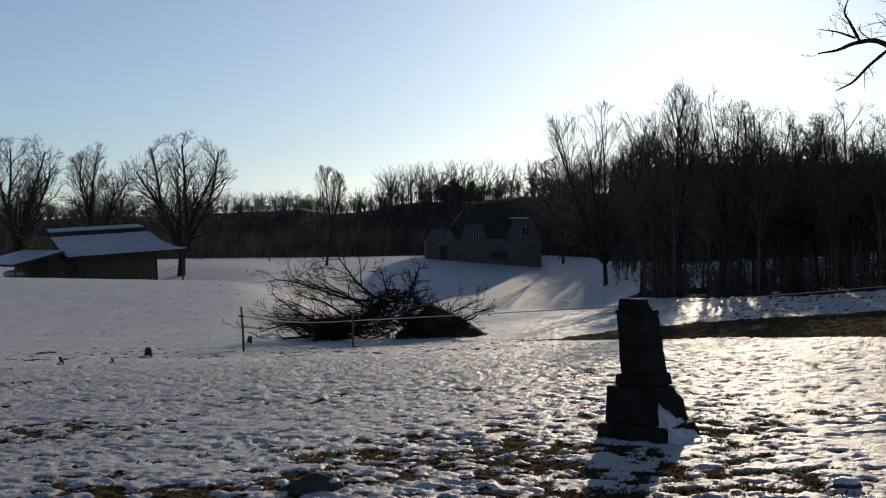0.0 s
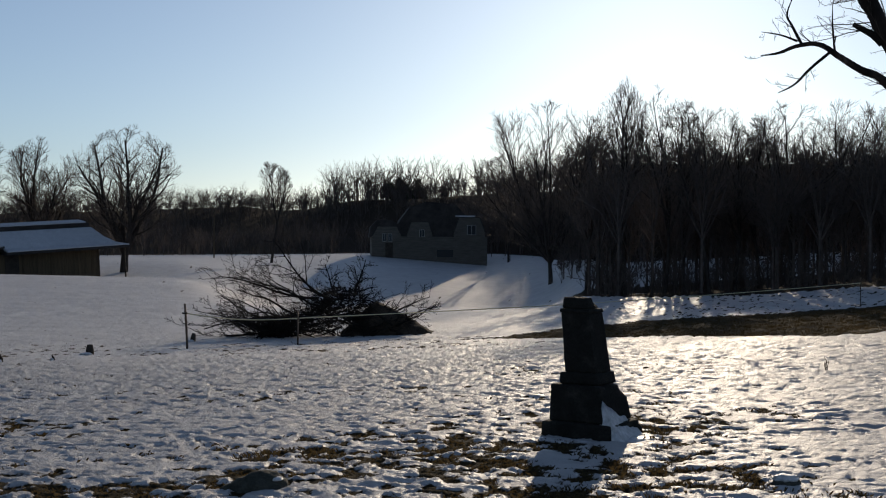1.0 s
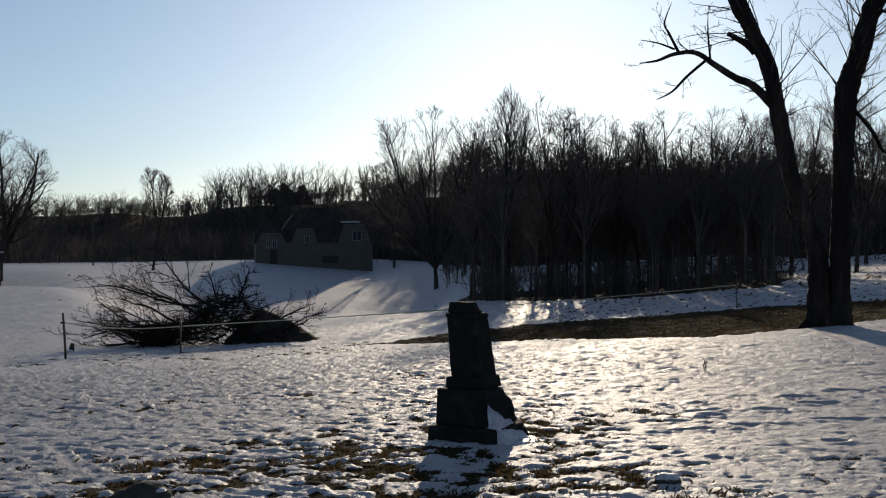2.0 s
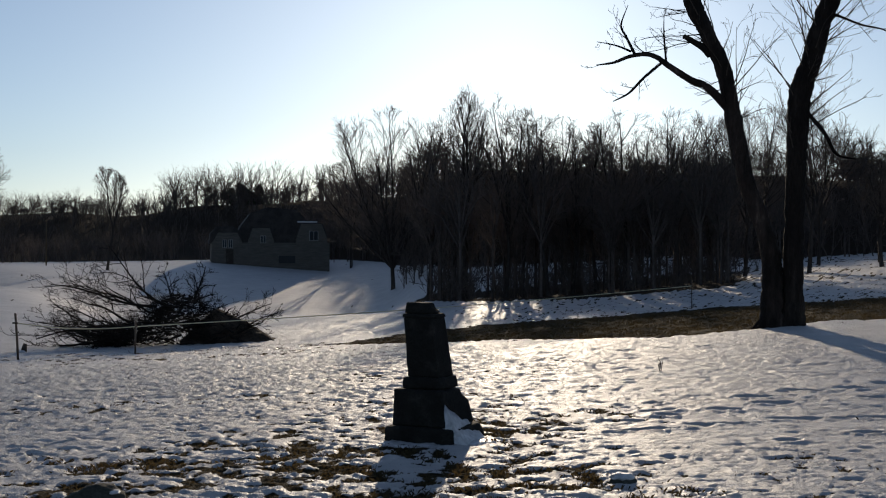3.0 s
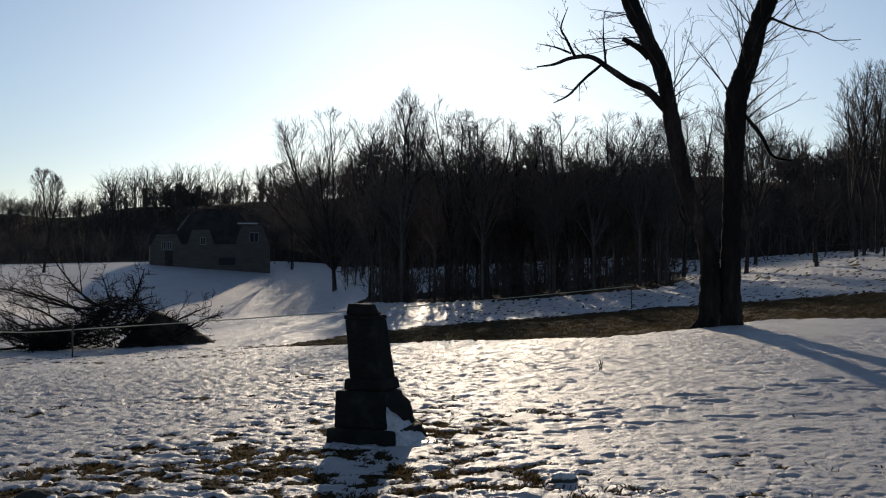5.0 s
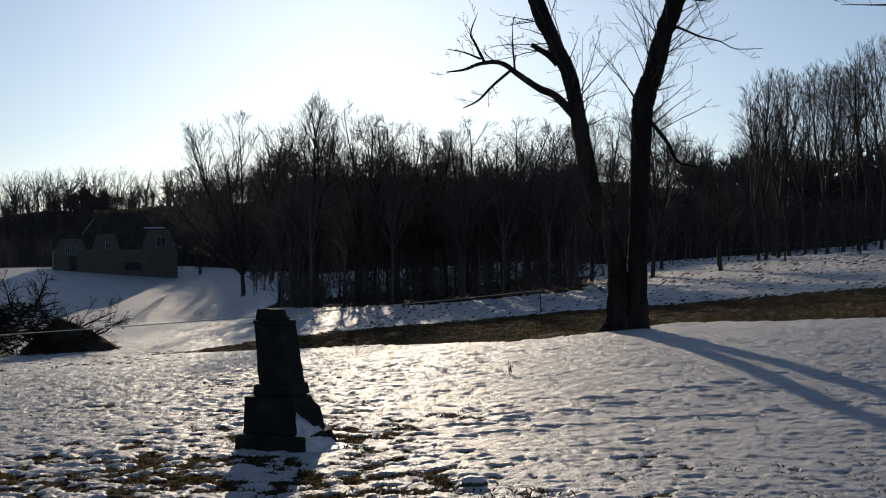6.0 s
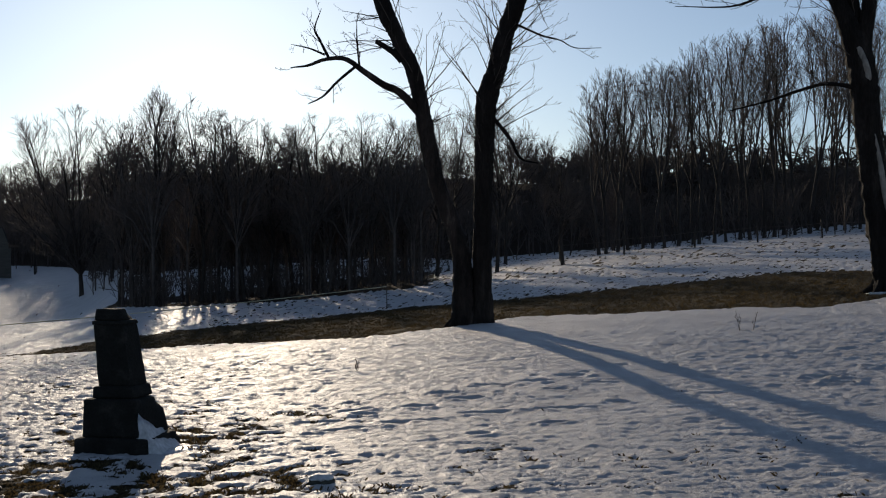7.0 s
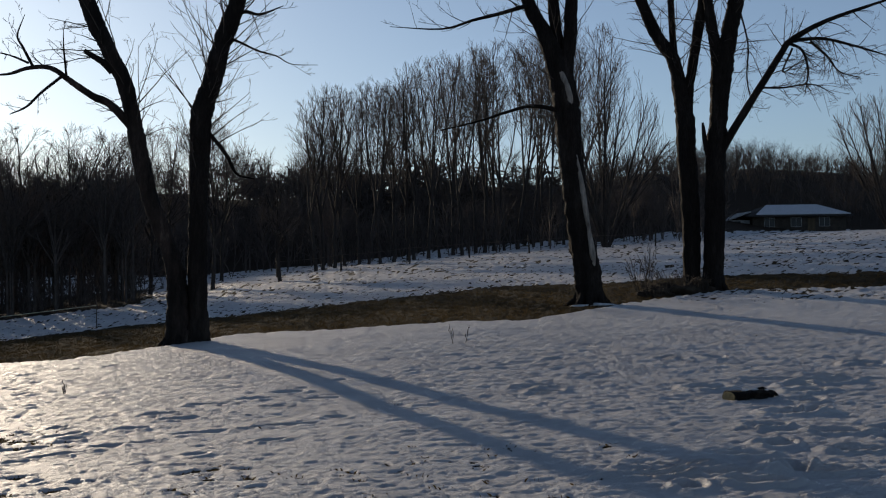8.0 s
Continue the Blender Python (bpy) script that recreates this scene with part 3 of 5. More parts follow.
def far_tree(seed, h, r, wide, limbs, twigs, low=0.15):
    """A distant crown: limbs fanning off a short trunk, straight twigs off those, out to a rounded outline."""
    rng = random.Random(seed)
    tb = Tubes()
    tb.add([(0, 0, -0.3), (0, 0, 0.5 * h)], [r, 0.6 * r], 3)
    for k in range(limbs):
        a, up = 2.4 * k + rng.random(), rng.uniform(0.25, 1.0)
        end = Vector((wide * math.cos(a) * math.sqrt(1.05 - up * up), wide * math.sin(a) * math.sqrt(1.05 - up * up), h * (0.45 + 0.55 * up) * rng.uniform(0.85, 1.0)))
        foot = Vector((0, 0, h * rng.uniform(low, 0.45)))
        mid = foot.lerp(end, 0.5) + Vector((0, 0, 0.06 * h))
        tb.add([foot, mid, end], [0.45 * r, 0.3 * r, 0.1 * r], 3)
        for j in range(twigs):
            p = mid.lerp(end, rng.uniform(-0.5, 1.0))
            d = rand_dir(rng, end - foot, rng.uniform(0.3, 0.9)) * h * rng.uniform(0.07, 0.2)
            tb.add([p, p + Vector((d.x, d.y, abs(d.z)))], [0.022, 0.014], 3)
    return np.array(tb.v), np.array(tb.f)


def scatter(name, templates, spots, mat, label, category):
    """One mesh of many far plants: spots of (x, y, scale, which)."""
    rng = random.Random(5)
    vs, fs, o = [], [], 0
    for x, y, s, w in spots:
        v, f = templates[w]
        a = rng.uniform(0, 6.28)
        c, n = math.cos(a), math.sin(a)
        q = np.stack([(v[:, 0] * c - v[:, 1] * n) * s + x, (v[:, 0] * n + v[:, 1] * c) * s + y, v[:, 2] * s + ground_z(x, y)], -1)
        vs.append(q)
        fs.append(f + o)
        o += len(v)
    vs, fs = np.vstack(vs), np.vstack(fs)
    me = bpy.data.meshes.new(name)
    me.vertices.add(len(vs))
    me.vertices.foreach_set("co", vs.ravel())
    me.loops.add(fs.size)
    me.loops.foreach_set("vertex_index", fs.ravel().astype(np.int32))
    me.polygons.add(len(fs))
    me.polygons.foreach_set("loop_start", (np.arange(len(fs)) * fs.shape[1]).astype(np.int32))
    me.update(calc_edges=True)
    me.materials.append(mat)
    me.shade_smooth()
    return tagged(new(name, me), label, category, kind="stuff")


def woods():
    rng = random.Random(11)
    tall = [far_tree(100 + i, 8.8, 0.12, 2.0 + 0.15 * (i % 3), 12, 9, 0.3) for i in range(7)]
    shrub = [plain_tree(200 + i, 3.4, 0.035, (4, 3), 0.65, 0.1, 2, 0.2, 0.6, (3, 3, 3, 3), 0.16, 2) for i in range(6)]

    def polar(a0, a1, d0, d1):
        while True:
            a, d = radians(rng.uniform(a0, a1)), rng.uniform(d0, d1)
            # the way to the puddle stays open
            if not (radians(11.35) < a < radians(12.15) and d < 81):
                break
        return d * math.sin(a), d * math.cos(a)

    def sow(kinds, bands):
        return [(*polar(a0, a1, d0, d1), rng.uniform(s0, s1), rng.randrange(kinds)) for n, a0, a1, d0, d1, s0, s1 in bands for _ in range(n)]

    scatter("woods", tall, sow(7, ((34, 9.3, 23, 66, 82, 0.55, 0.85), (60, 9.5, 23, 63, 82, 0.65, 1.0), (50, 8.5, 24, 104, 112, 0.5, 0.85), (130, 8, 24, 110, 132, 0.35, 0.62), (75, 22, 33, 92, 140, 0.45, 0.75), (45, 3, 10, 150, 225, 0.5, 0.8), (120, 28, 47, 106, 160, 0.4, 0.7), (60, 44, 60, 200, 290, 0.3, 0.55))),
            M_WOODS, "dense bare winter woods on the hillside", "woods")
    broad = [far_tree(150 + i, 9.0, 0.13, 3.2 + 0.3 * (i % 4), 10, 4, 0.05) for i in range(8)]
    scatter("far_woods", broad, sow(8, ((260, -24, 7, 194, 226, 0.4, 0.75), (140, -24, 7, 222, 268, 0.35, 0.6), (450, -24, 7, 252, 300, 0.4, 0.72), (170, 2, 10.5, 165, 226, 0.55, 0.95), (50, -3, 5, 270, 298, 0.9, 1.25), (70, 44, 50, 115, 190, 0.3, 0.5),
                                        (240, 45, 62, 190, 310, 0.28, 0.55), (300, 45.5, 62, 165, 240, 0.4, 0.75), (230, 8, 48, 96, 150, 0.3, 0.55))), M_WOODS, "distant bare woods along the skyline", "woods")
    crest = [far_tree(230 + i, 3.4, 0.07, 1.5, 8, 5, 0.05) for i in range(6)]
    scatter("hilltop_scrub", crest, sow(6, ((190, -24, 7.5, 270, 298, 0.7, 1.4), (240, -24, 7.5, 250, 292, 0.9, 1.6), (60, 2, 10, 205, 228, 0.9, 1.6), (150, 8, 46, 116, 150, 0.5, 1.0), (120, 44, 60, 230, 310, 0.6, 1.1))), M_WOODS, "bare scrub along the hilltops", "scrub")
    low = [plain_tree(260 + i, 1.7, 0.05, (6, 4), 1.1, 0.02, 2, 0.04, 0.8, (3, 3, 3, 3), 0.2, 1, 0.045, (3, 2, 1, 1)) for i in range(6)]
    scatter("hilltop_brush", low, sow(6, ((340, -24, 7.5, 284, 303, 0.6, 1.1), (220, 8, 27, 118, 138, 0.5, 1.0), (200, 28, 47, 134, 158, 1.0, 2.0), (120, 44, 60, 215, 275, 0.7, 1.3))), M_WOODS, "low bare brush crowding the hilltops", "brush")
    scatter("undergrowth", shrub, sow(6, ((230, 9.2, 23, 62, 83, 0.2, 0.55), (70, 9.2, 24, 66, 84, 0.5, 0.95), (60, 8, 24, 103, 112, 0.5, 1.1), (35, 20, 33, 84, 120, 0.7, 1.4), (60, 30, 50, 96, 135, 0.6, 1.3), (20, -24, 6, 205, 260, 0.8, 1.6), (35, 44, 50, 112, 185, 0.6, 1.1))),
            M_WOODS, "tangled bare undergrowth along the edge of the woods", "undergrowth")


woods()


# ---------------------------------------------------------------- single trees at the edge of the field
def bare_tree(m, label, seed, h, r, wide=0.3, bole=0.35, leads=4, splay=0.35, branches=10, angle=0.6, last=2, low=0.25, wander=0.09, lift=0.05, group="", sprays=(6, 5)):
    """A single tree; its half width is wide * h."""
    t = thing("tree", m, label, "tree", group)
    boles, leaders, out = skeleton_tree(seed, h, r, wide * h, bole, leads, splay, 0.000105 * m.translation.length, branches, angle, wander, lift, last, low, sprays)
    for name, limbs, sides in (("trunk", boles or leaders, 8), ("limb", leaders if boles else [], 6), ("limb", out[0], 4)):
        for pts, rad in limbs:
            tb = Tubes()
            tb.add(pts, rad, sides)
            tb.ob(name, M_GREYBARK, t)
    crown = Tubes()
    for level in out[1:]:
        for pts, rad in level:
            crown.add(pts, rad, 3)
    tagged(crown.ob("crown", M_GREYTWIG, t), kind="stuff")
    return t


# broad trees round the barn
bare_tree(at(-12.05, 118), "broad bare tree with a forked trunk behind the barn", 31, 13.6, 0.42, 0.42, 0.14, 6, 0.55, 14, 0.7, 2, 0.2, 0.16, 0.07)
bare_tree(at(-15.7, 122), "bare tree with upswept limbs behind the barn", 32, 12.6, 0.3, 0.29, 0.14, 6, 0.42, 13, 0.65, 2, 0.28, 0.15, 0.07)
bare_tree(at(-19.0, 118), "bare tree with upswept limbs behind the barn", 33, 13.2, 0.34, 0.34, 0.12, 6, 0.45, 14, 0.65, 2, 0.25, 0.15, 0.07)
# slim twin-crowned tree on the snow
bare_tree(at(-5.45, 140), "slim bare tree standing alone on the snow", 36, 11.4, 0.16, 0.19, 0.42, 2, 0.3, 12, 0.5, 2, 0.45, 0.07, 0.08)
# trees by the hollow
bare_tree(at(7.55, 116), "spreading bare tree with several stems by the hollow", 41, 17.2, 0.24, 0.55, 0.12, 11, 0.85, 12, 0.5, 2, 0.1, 0.07, 0.06)
bare_tree(at(10.9, 68), "tall bare tree with a narrow crown by the hollow", 42, 11.6, 0.17, 0.15, 0.42, 3, 0.22, 13, 0.5, 2, 0.42, 0.06, 0.07)
for k_, (az_, d_, h_, w_) in enumerate(((5.6, 150, 13.5, 0.3), (9.2, 72, 9.4, 0.24), (12.75, 67, 11.0, 0.2), (13.6, 70, 10.8, 0.24), (14.8, 66, 9.8, 0.3), (15.9, 69, 9.2, 0.25), (17.0, 71, 9.8, 0.28), (18.4, 67, 9.8, 0.32),
                                        (19.6, 72, 9.2, 0.3), (20.8, 70, 9.9, 0.3), (22.2, 76, 10.0, 0.28), (23.7, 74.5, 9.8, 0.25), (24.6, 82, 11.0, 0.2), (26.5, 69.5, 9.8, 0.2), (26.9, 83, 11.4, 0.2), (29.6, 70, 6.2, 0.2))):
    bare_tree(at(az_, d_), "bare tree at the edge of the woods", 57 + k_, h_, 0.13, w_, 0.3, 4, 0.4, 8, 0.62, 2, 0.28, 0.11, 0.05, group="trees at the edge of the woods")
# rank of slim trees along the upper side of the field
rng = random.Random(77)
for i in range(26):
    az_ = 31.0 + 13.8 * (i + 0.6 * rng.random()) / 26
    d_ = float(np.interp(az_, [31, 34, 36, 38.6, 42, 45], [80, 82, 88, 97, 109, 113])) + 5 * rng.random()
    bare_tree(at(az_, d_), "slim straight bare tree in a close rank beside the field", 160 + i, (12.0 + 1.8 * rng.random() + 0.09 * i) * d_ / 87, (0.105 + 0.04 * rng.random()) * d_ / 87,
              0.2, 0.3, 3, 0.28, 10, 0.5, 2, 0.3, 0.06, 0.08, "rank of slim trees", (4, 4))
bare_tree(at(44.75, 92), "broad many-stemmed bare tree beside the field", 95, 14.6, 0.15, 0.34, 0, 11, 0.42, 14, 0.4, 1, 0.15, 0.05, 0.06)
bare_tree(at(57.3, 112), "broad bare tree beyond the field", 96, 12.8, 0.16, 0.42, 0, 11, 0.5, 14, 0.45, 1, 0.15, 0.06, 0.05)


# ---------------------------------------------------------------- the near trees
def joined(levels):
    out = Tubes()
    for l in levels:
        o = len(out.v)
        out.v += l.v
        out.f += [tuple(q + o for q in f) for f in l.f]
    return out


def limb(t, name, pts, mat, rng, twigs=0, twig_len=1.0, steps=4, sides=10, label="", side=None, droop=0.0, f0=0.25):
    """A shaped limb (x, y, z, radius) and, apart from it, the twigs that it carries."""
    thick = pts[0][3] > 0.15
    sp = spline(pts, 14 if thick else steps)
    tb = Tubes()
    p3 = [q.to_3d() for q in sp]
    rough = [max(0.004, q.w * rng.uniform(0.95, 1.05)) for q in sp]
    tb.add(p3, rough, 22 if thick else sides, True)
    if thick:
        # ridged, lumpy bark
        for k, v in enumerate(tb.v):
            c, q = p3[k // 22], Vector(v)
            o = q - c
            u = Vector((o.x * 9, o.y * 9, q.z * 1.6))
            tb.v[k] = tuple(c + o * (1 + 0.10 * noise.noise(u) + 0.09 * noise.noise(u * 2.7) + 0.08 * noise.noise(Vector((o.x * 3, o.y * 3, q.z * 5)))))
    ob = tb.ob(name, mat, t, label)
    if twigs:
        lv = [Tubes(), Tubes(), Tubes()]
        for k in range(twigs):
            f = f0 + (1 - f0) * (k + rng.random()) / twigs
            i = min(int(f * (len(p3) - 1)), len(p3) - 2)
            d = rand_dir(rng, p3[i + 1] - p3[i], rng.uniform(0.5, 1.2))
            if side:
                d = (d + Vector(side) * 0.5).normalized()
            grow(rng, lv, p3[i], d, twig_len * rng.uniform(0.4, 1.4), min(0.016, 0.35 * rough[i]), 0, 2, (3, 2), 0.6, 0.12 - droop, 0.13, 0.0035, (4, 3, 3, 3), 0.3, 0.5)
        tw = Tubes()
        for l in lv:
            o = len(tw.v)
            tw.v += l.v
            tw.f += [tuple(q + o for q in f) for f in l.f]
        tagged(tw.ob("twig_spray", M_TWIG, ob), kind="stuff")
    return ob


def root_flare(t, x, y, r, rng, mat):
    for k in range(7):
        tb = Tubes()
        a = 6.28 * (k + rng.random() * 0.6) / 7
        dx, dy = math.cos(a), math.sin(a)
        o = rng.uniform(0.85, 1.2)
        tb.add([(x + dx * r * 0.5, y + dy * r * 0.5, 0.45 * o), (x + dx * r * 0.8, y + dy * r * 0.8, 0.15), (x + dx * r * 1.1 * o, y + dy * r * 1.1 * o, 0.0), (x + dx * r * 1.5 * o, y + dy * r * 1.5 * o, -0.12)],
               [r * 0.22, r * 0.26, r * 0.2, 0.04], 7)
        tb.ob("root", mat, t)


def twin_tree():
    rng = random.Random(301)
    t = thing("tree", at(25.25, 27), "old tree with two thick bare trunks splitting near the ground", "tree")
    limb(t, "trunk", [(-0.16, 0, -0.3, 0.31), (-0.15, 0, 0.3, 0.26), (-0.16, 0, 1.2, 0.215), (-0.25, 0, 1.85, 0.19), (-0.66, 0.03, 3.0, 0.178), (-0.82, 0.06, 3.7, 0.185), (-0.95, 0.1, 4.4, 0.183), (-1.06, 0.13, 5.0, 0.172), (-1.24, 0.15, 5.73, 0.165),
                      (-1.57, 0.2, 6.45, 0.17), (-1.88, 0.3, 7.15, 0.18), (-2.25, 0.5, 8.4, 0.14), (-2.45, 0.6, 10.2, 0.10), (-2.6, 0.6, 12.5, 0.03)], M_BARK_PALE, rng, 46, 1.7, 4, 14, "leaning trunk with patches of bare pale wood", (0, 0, -0.5), 0.2, 0.45)
    limb(t, "trunk", [(0.27, 0.05, -0.3, 0.27), (0.28, 0, 0.3, 0.225), (0.27, 0, 1.2, 0.205), (0.29, 0, 2.2, 0.205), (0.31, 0, 3.0, 0.205), (0.34, 0, 3.7, 0.21), (0.38, 0, 4.35, 0.225), (0.42, 0, 5.0, 0.235), (0.65, 0, 5.7, 0.205), (0.82, 0, 6.35, 0.2), (1.05, 0, 7.0, 0.2),
                      (1.3, 0, 7.7, 0.16), (1.6, 0, 9.0, 0.12), (1.9, 0.1, 11, 0.05), (2.0, 0.1, 12.6, 0.02)], M_BARK, rng, 90, 1.5, 4, 14, "upright trunk with dark shaggy bark", (0, 0, 0.2), 0.0, 0.34)
    limb(t, "limb", [(-1.1, 0.1, 4.75, 0.11), (-1.51, -0.1, 5.16, 0.085), (-1.85, -0.2, 5.31, 0.078), (-2.32, -0.3, 5.63, 0.062), (-2.56, -0.35, 5.81, 0.055), (-2.8, -0.4, 5.88, 0.05), (-3.15, -0.45, 5.83, 0.04), (-3.46, -0.5, 5.71, 0.03), (-3.84, -0.5, 5.67, 0.012)],
         M_BARK_PALE, rng, 4, 0.5, 4, 9, "bare dead limb", (0, 0, 1))
    for pts in ([(-2.42, -0.33, 5.72, 0.035), (-2.84, -0.4, 5.36, 0.03), (-3.15, -0.45, 5.04, 0.024), (-3.48, -0.5, 4.87, 0.01)], [(-3.01, -0.4, 5.86, 0.035), (-3.22, -0.4, 6.29, 0.028), (-3.32, -0.4, 6.53, 0.02), (-3.18, -0.3, 6.98, 0.007)],
                [(-3.1, -0.4, 5.95, 0.025), (-3.45, -0.4, 6.1, 0.018), (-3.85, -0.35, 6.2, 0.007)], [(-2.36, -0.3, 5.68, 0.026), (-2.41, -0.3, 6.26, 0.018), (-2.42, -0.2, 6.7, 0.007)]):
        limb(t, "branch", pts, M_BARK, rng, 5, 0.35, 5, 7)
    limb(t, "stub", [(-1.45, 0.15, 5.88, 0.085), (-1.64, 0.1, 6.07, 0.072), (-1.85, 0.05, 6.2, 0.062), (-2.02, 0.05, 6.31, 0.05)], M_BARK, rng, 0, 0, 4, 9, "broken branch stub")
    limb(t, "branch", [(0.45, 0, 4.7, 0.05), (0.61, -0.1, 4.49, 0.045), (0.93, -0.2, 4.05, 0.04), (1.13, -0.3, 3.65, 0.028), (1.51, -0.3, 3.54, 0.01)], M_BARK, rng, 7, 0.6, 4, 7)
    limb(t, "branch", [(0.9, 0, 6.7, 0.035), (1.2, -0.1, 6.55, 0.028), (1.64, -0.2, 6.33, 0.022), (2.02, -0.3, 6.21, 0.015), (2.34, -0.3, 6.04, 0.011), (2.91, -0.3, 6.03, 0.006)], M_BARK, rng, 4, 0.5, 4, 6)
    limb(t, "branch", [(1.1, 0, 7.1, 0.07), (1.35, -0.1, 7.2, 0.05), (1.7, -0.1, 7.15, 0.03), (2.2, -0.1, 7.35, 0.01)], M_BARK, rng, 5, 0.7, 4, 7)
    root_flare(t, -0.12, 0.0, 0.3, rng, M_BARK)
    root_flare(t, 0.26, 0.0, 0.24, rng, M_BARK)


def lone_trunk_tree():
    rng = random.Random(302)
    t = thing("tree", at(43.9, 33), "thick old tree with bark peeling from its trunk", "tree")
    limb(t, "trunk", [(0.03, 0, -0.3, 0.42), (0.02, 0, 0.3, 0.365), (-0.05, 0, 1.0, 0.36), (-0.21, 0, 2.04, 0.325), (-0.32, 0, 3.05, 0.305), (-0.43, 0, 4.1, 0.315), (-0.49, 0, 5.1, 0.345), (-0.62, 0, 6.1, 0.33), (-1.05, 0, 7.3, 0.21), (-1.48, 0.1, 8.25, 0.18),
                      (-2.0, 0.2, 10.2, 0.12), (-2.3, 0.2, 12.4, 0.03)], M_BARK, rng, 22, 1.8, 4, 14, "", None, 0.0, 0.5)
    limb(t, "trunk", [(-0.5, 0, 5.6, 0.2), (-0.47, 0, 6.4, 0.2), (-0.36, 0, 7.3, 0.18), (-0.3, 0, 8.2, 0.17), (-0.2, 0.1, 10.3, 0.12), (-0.1, 0.1, 12.6, 0.03)], M_BARK, rng, 14, 1.7, 4, 12)
    limb(t, "trunk", [(-0.58, 0.1, 5.7, 0.18), (-0.68, 0.15, 6.6, 0.17), (-0.74, 0.2, 7.4, 0.16), (-0.8, 0.2, 8.4, 0.15), (-0.85, 0.3, 10.3, 0.1), (-0.9, 0.3, 12.3, 0.03)], M_BARK, rng, 12, 1.6, 4, 12)
    limb(t, "bark_scar", [(0.17, -0.26, 0.9, 0.02), (0.12, -0.26, 1.4, 0.09), (0.04, -0.25, 2.0, 0.06), (-0.06, -0.23, 2.7, 0.08), (-0.14, -0.22, 3.3, 0.07), (-0.25, -0.22, 4.0, 0.02)], M_BAREWOOD, rng, 0, 0, 5, 8, "strip of pale wood where bark has peeled")
    limb(t, "bark_scar", [(-0.36, -0.24, 5.0, 0.02), (-0.42, -0.27, 5.6, 0.1), (-0.62, -0.24, 6.2, 0.08), (-0.78, -0.16, 6.7, 0.02)], M_BAREWOOD, rng, 0, 0, 5, 8, "strip of pale wood where bark has peeled")
    limb(t, "limb", [(-0.55, 0, 5.1, 0.075), (-0.89, -0.2, 5.25, 0.06), (-1.45, -0.3, 5.32, 0.048), (-2.07, -0.5, 5.16, 0.04), (-2.8, -0.6, 4.93, 0.03), (-3.84, -0.7, 4.7, 0.012)], M_BARK, rng, 12, 0.7, 4, 8)
    limb(t, "limb", [(-1.4, 0, 8.1, 0.075), (-1.6, -0.1, 8.03, 0.06), (-2.23, -0.2, 7.85, 0.05), (-2.95, -0.3, 7.68, 0.04), (-3.79, -0.3, 7.48, 0.025), (-5.2, -0.3, 7.6, 0.008)], M_BARK, rng, 12, 1.0, 4, 8)
    limb(t, "limb", [(-0.4, 0, 8.2, 0.08), (0.2, 0.2, 8.9, 0.05), (1.0, 0.3, 9.3, 0.03), (1.8, 0.3, 10.0, 0.01)], M_BARK, rng, 9, 1.0, 4, 8)
    root_flare(t, 0.03, 0.0, 0.44, rng, M_BARK)


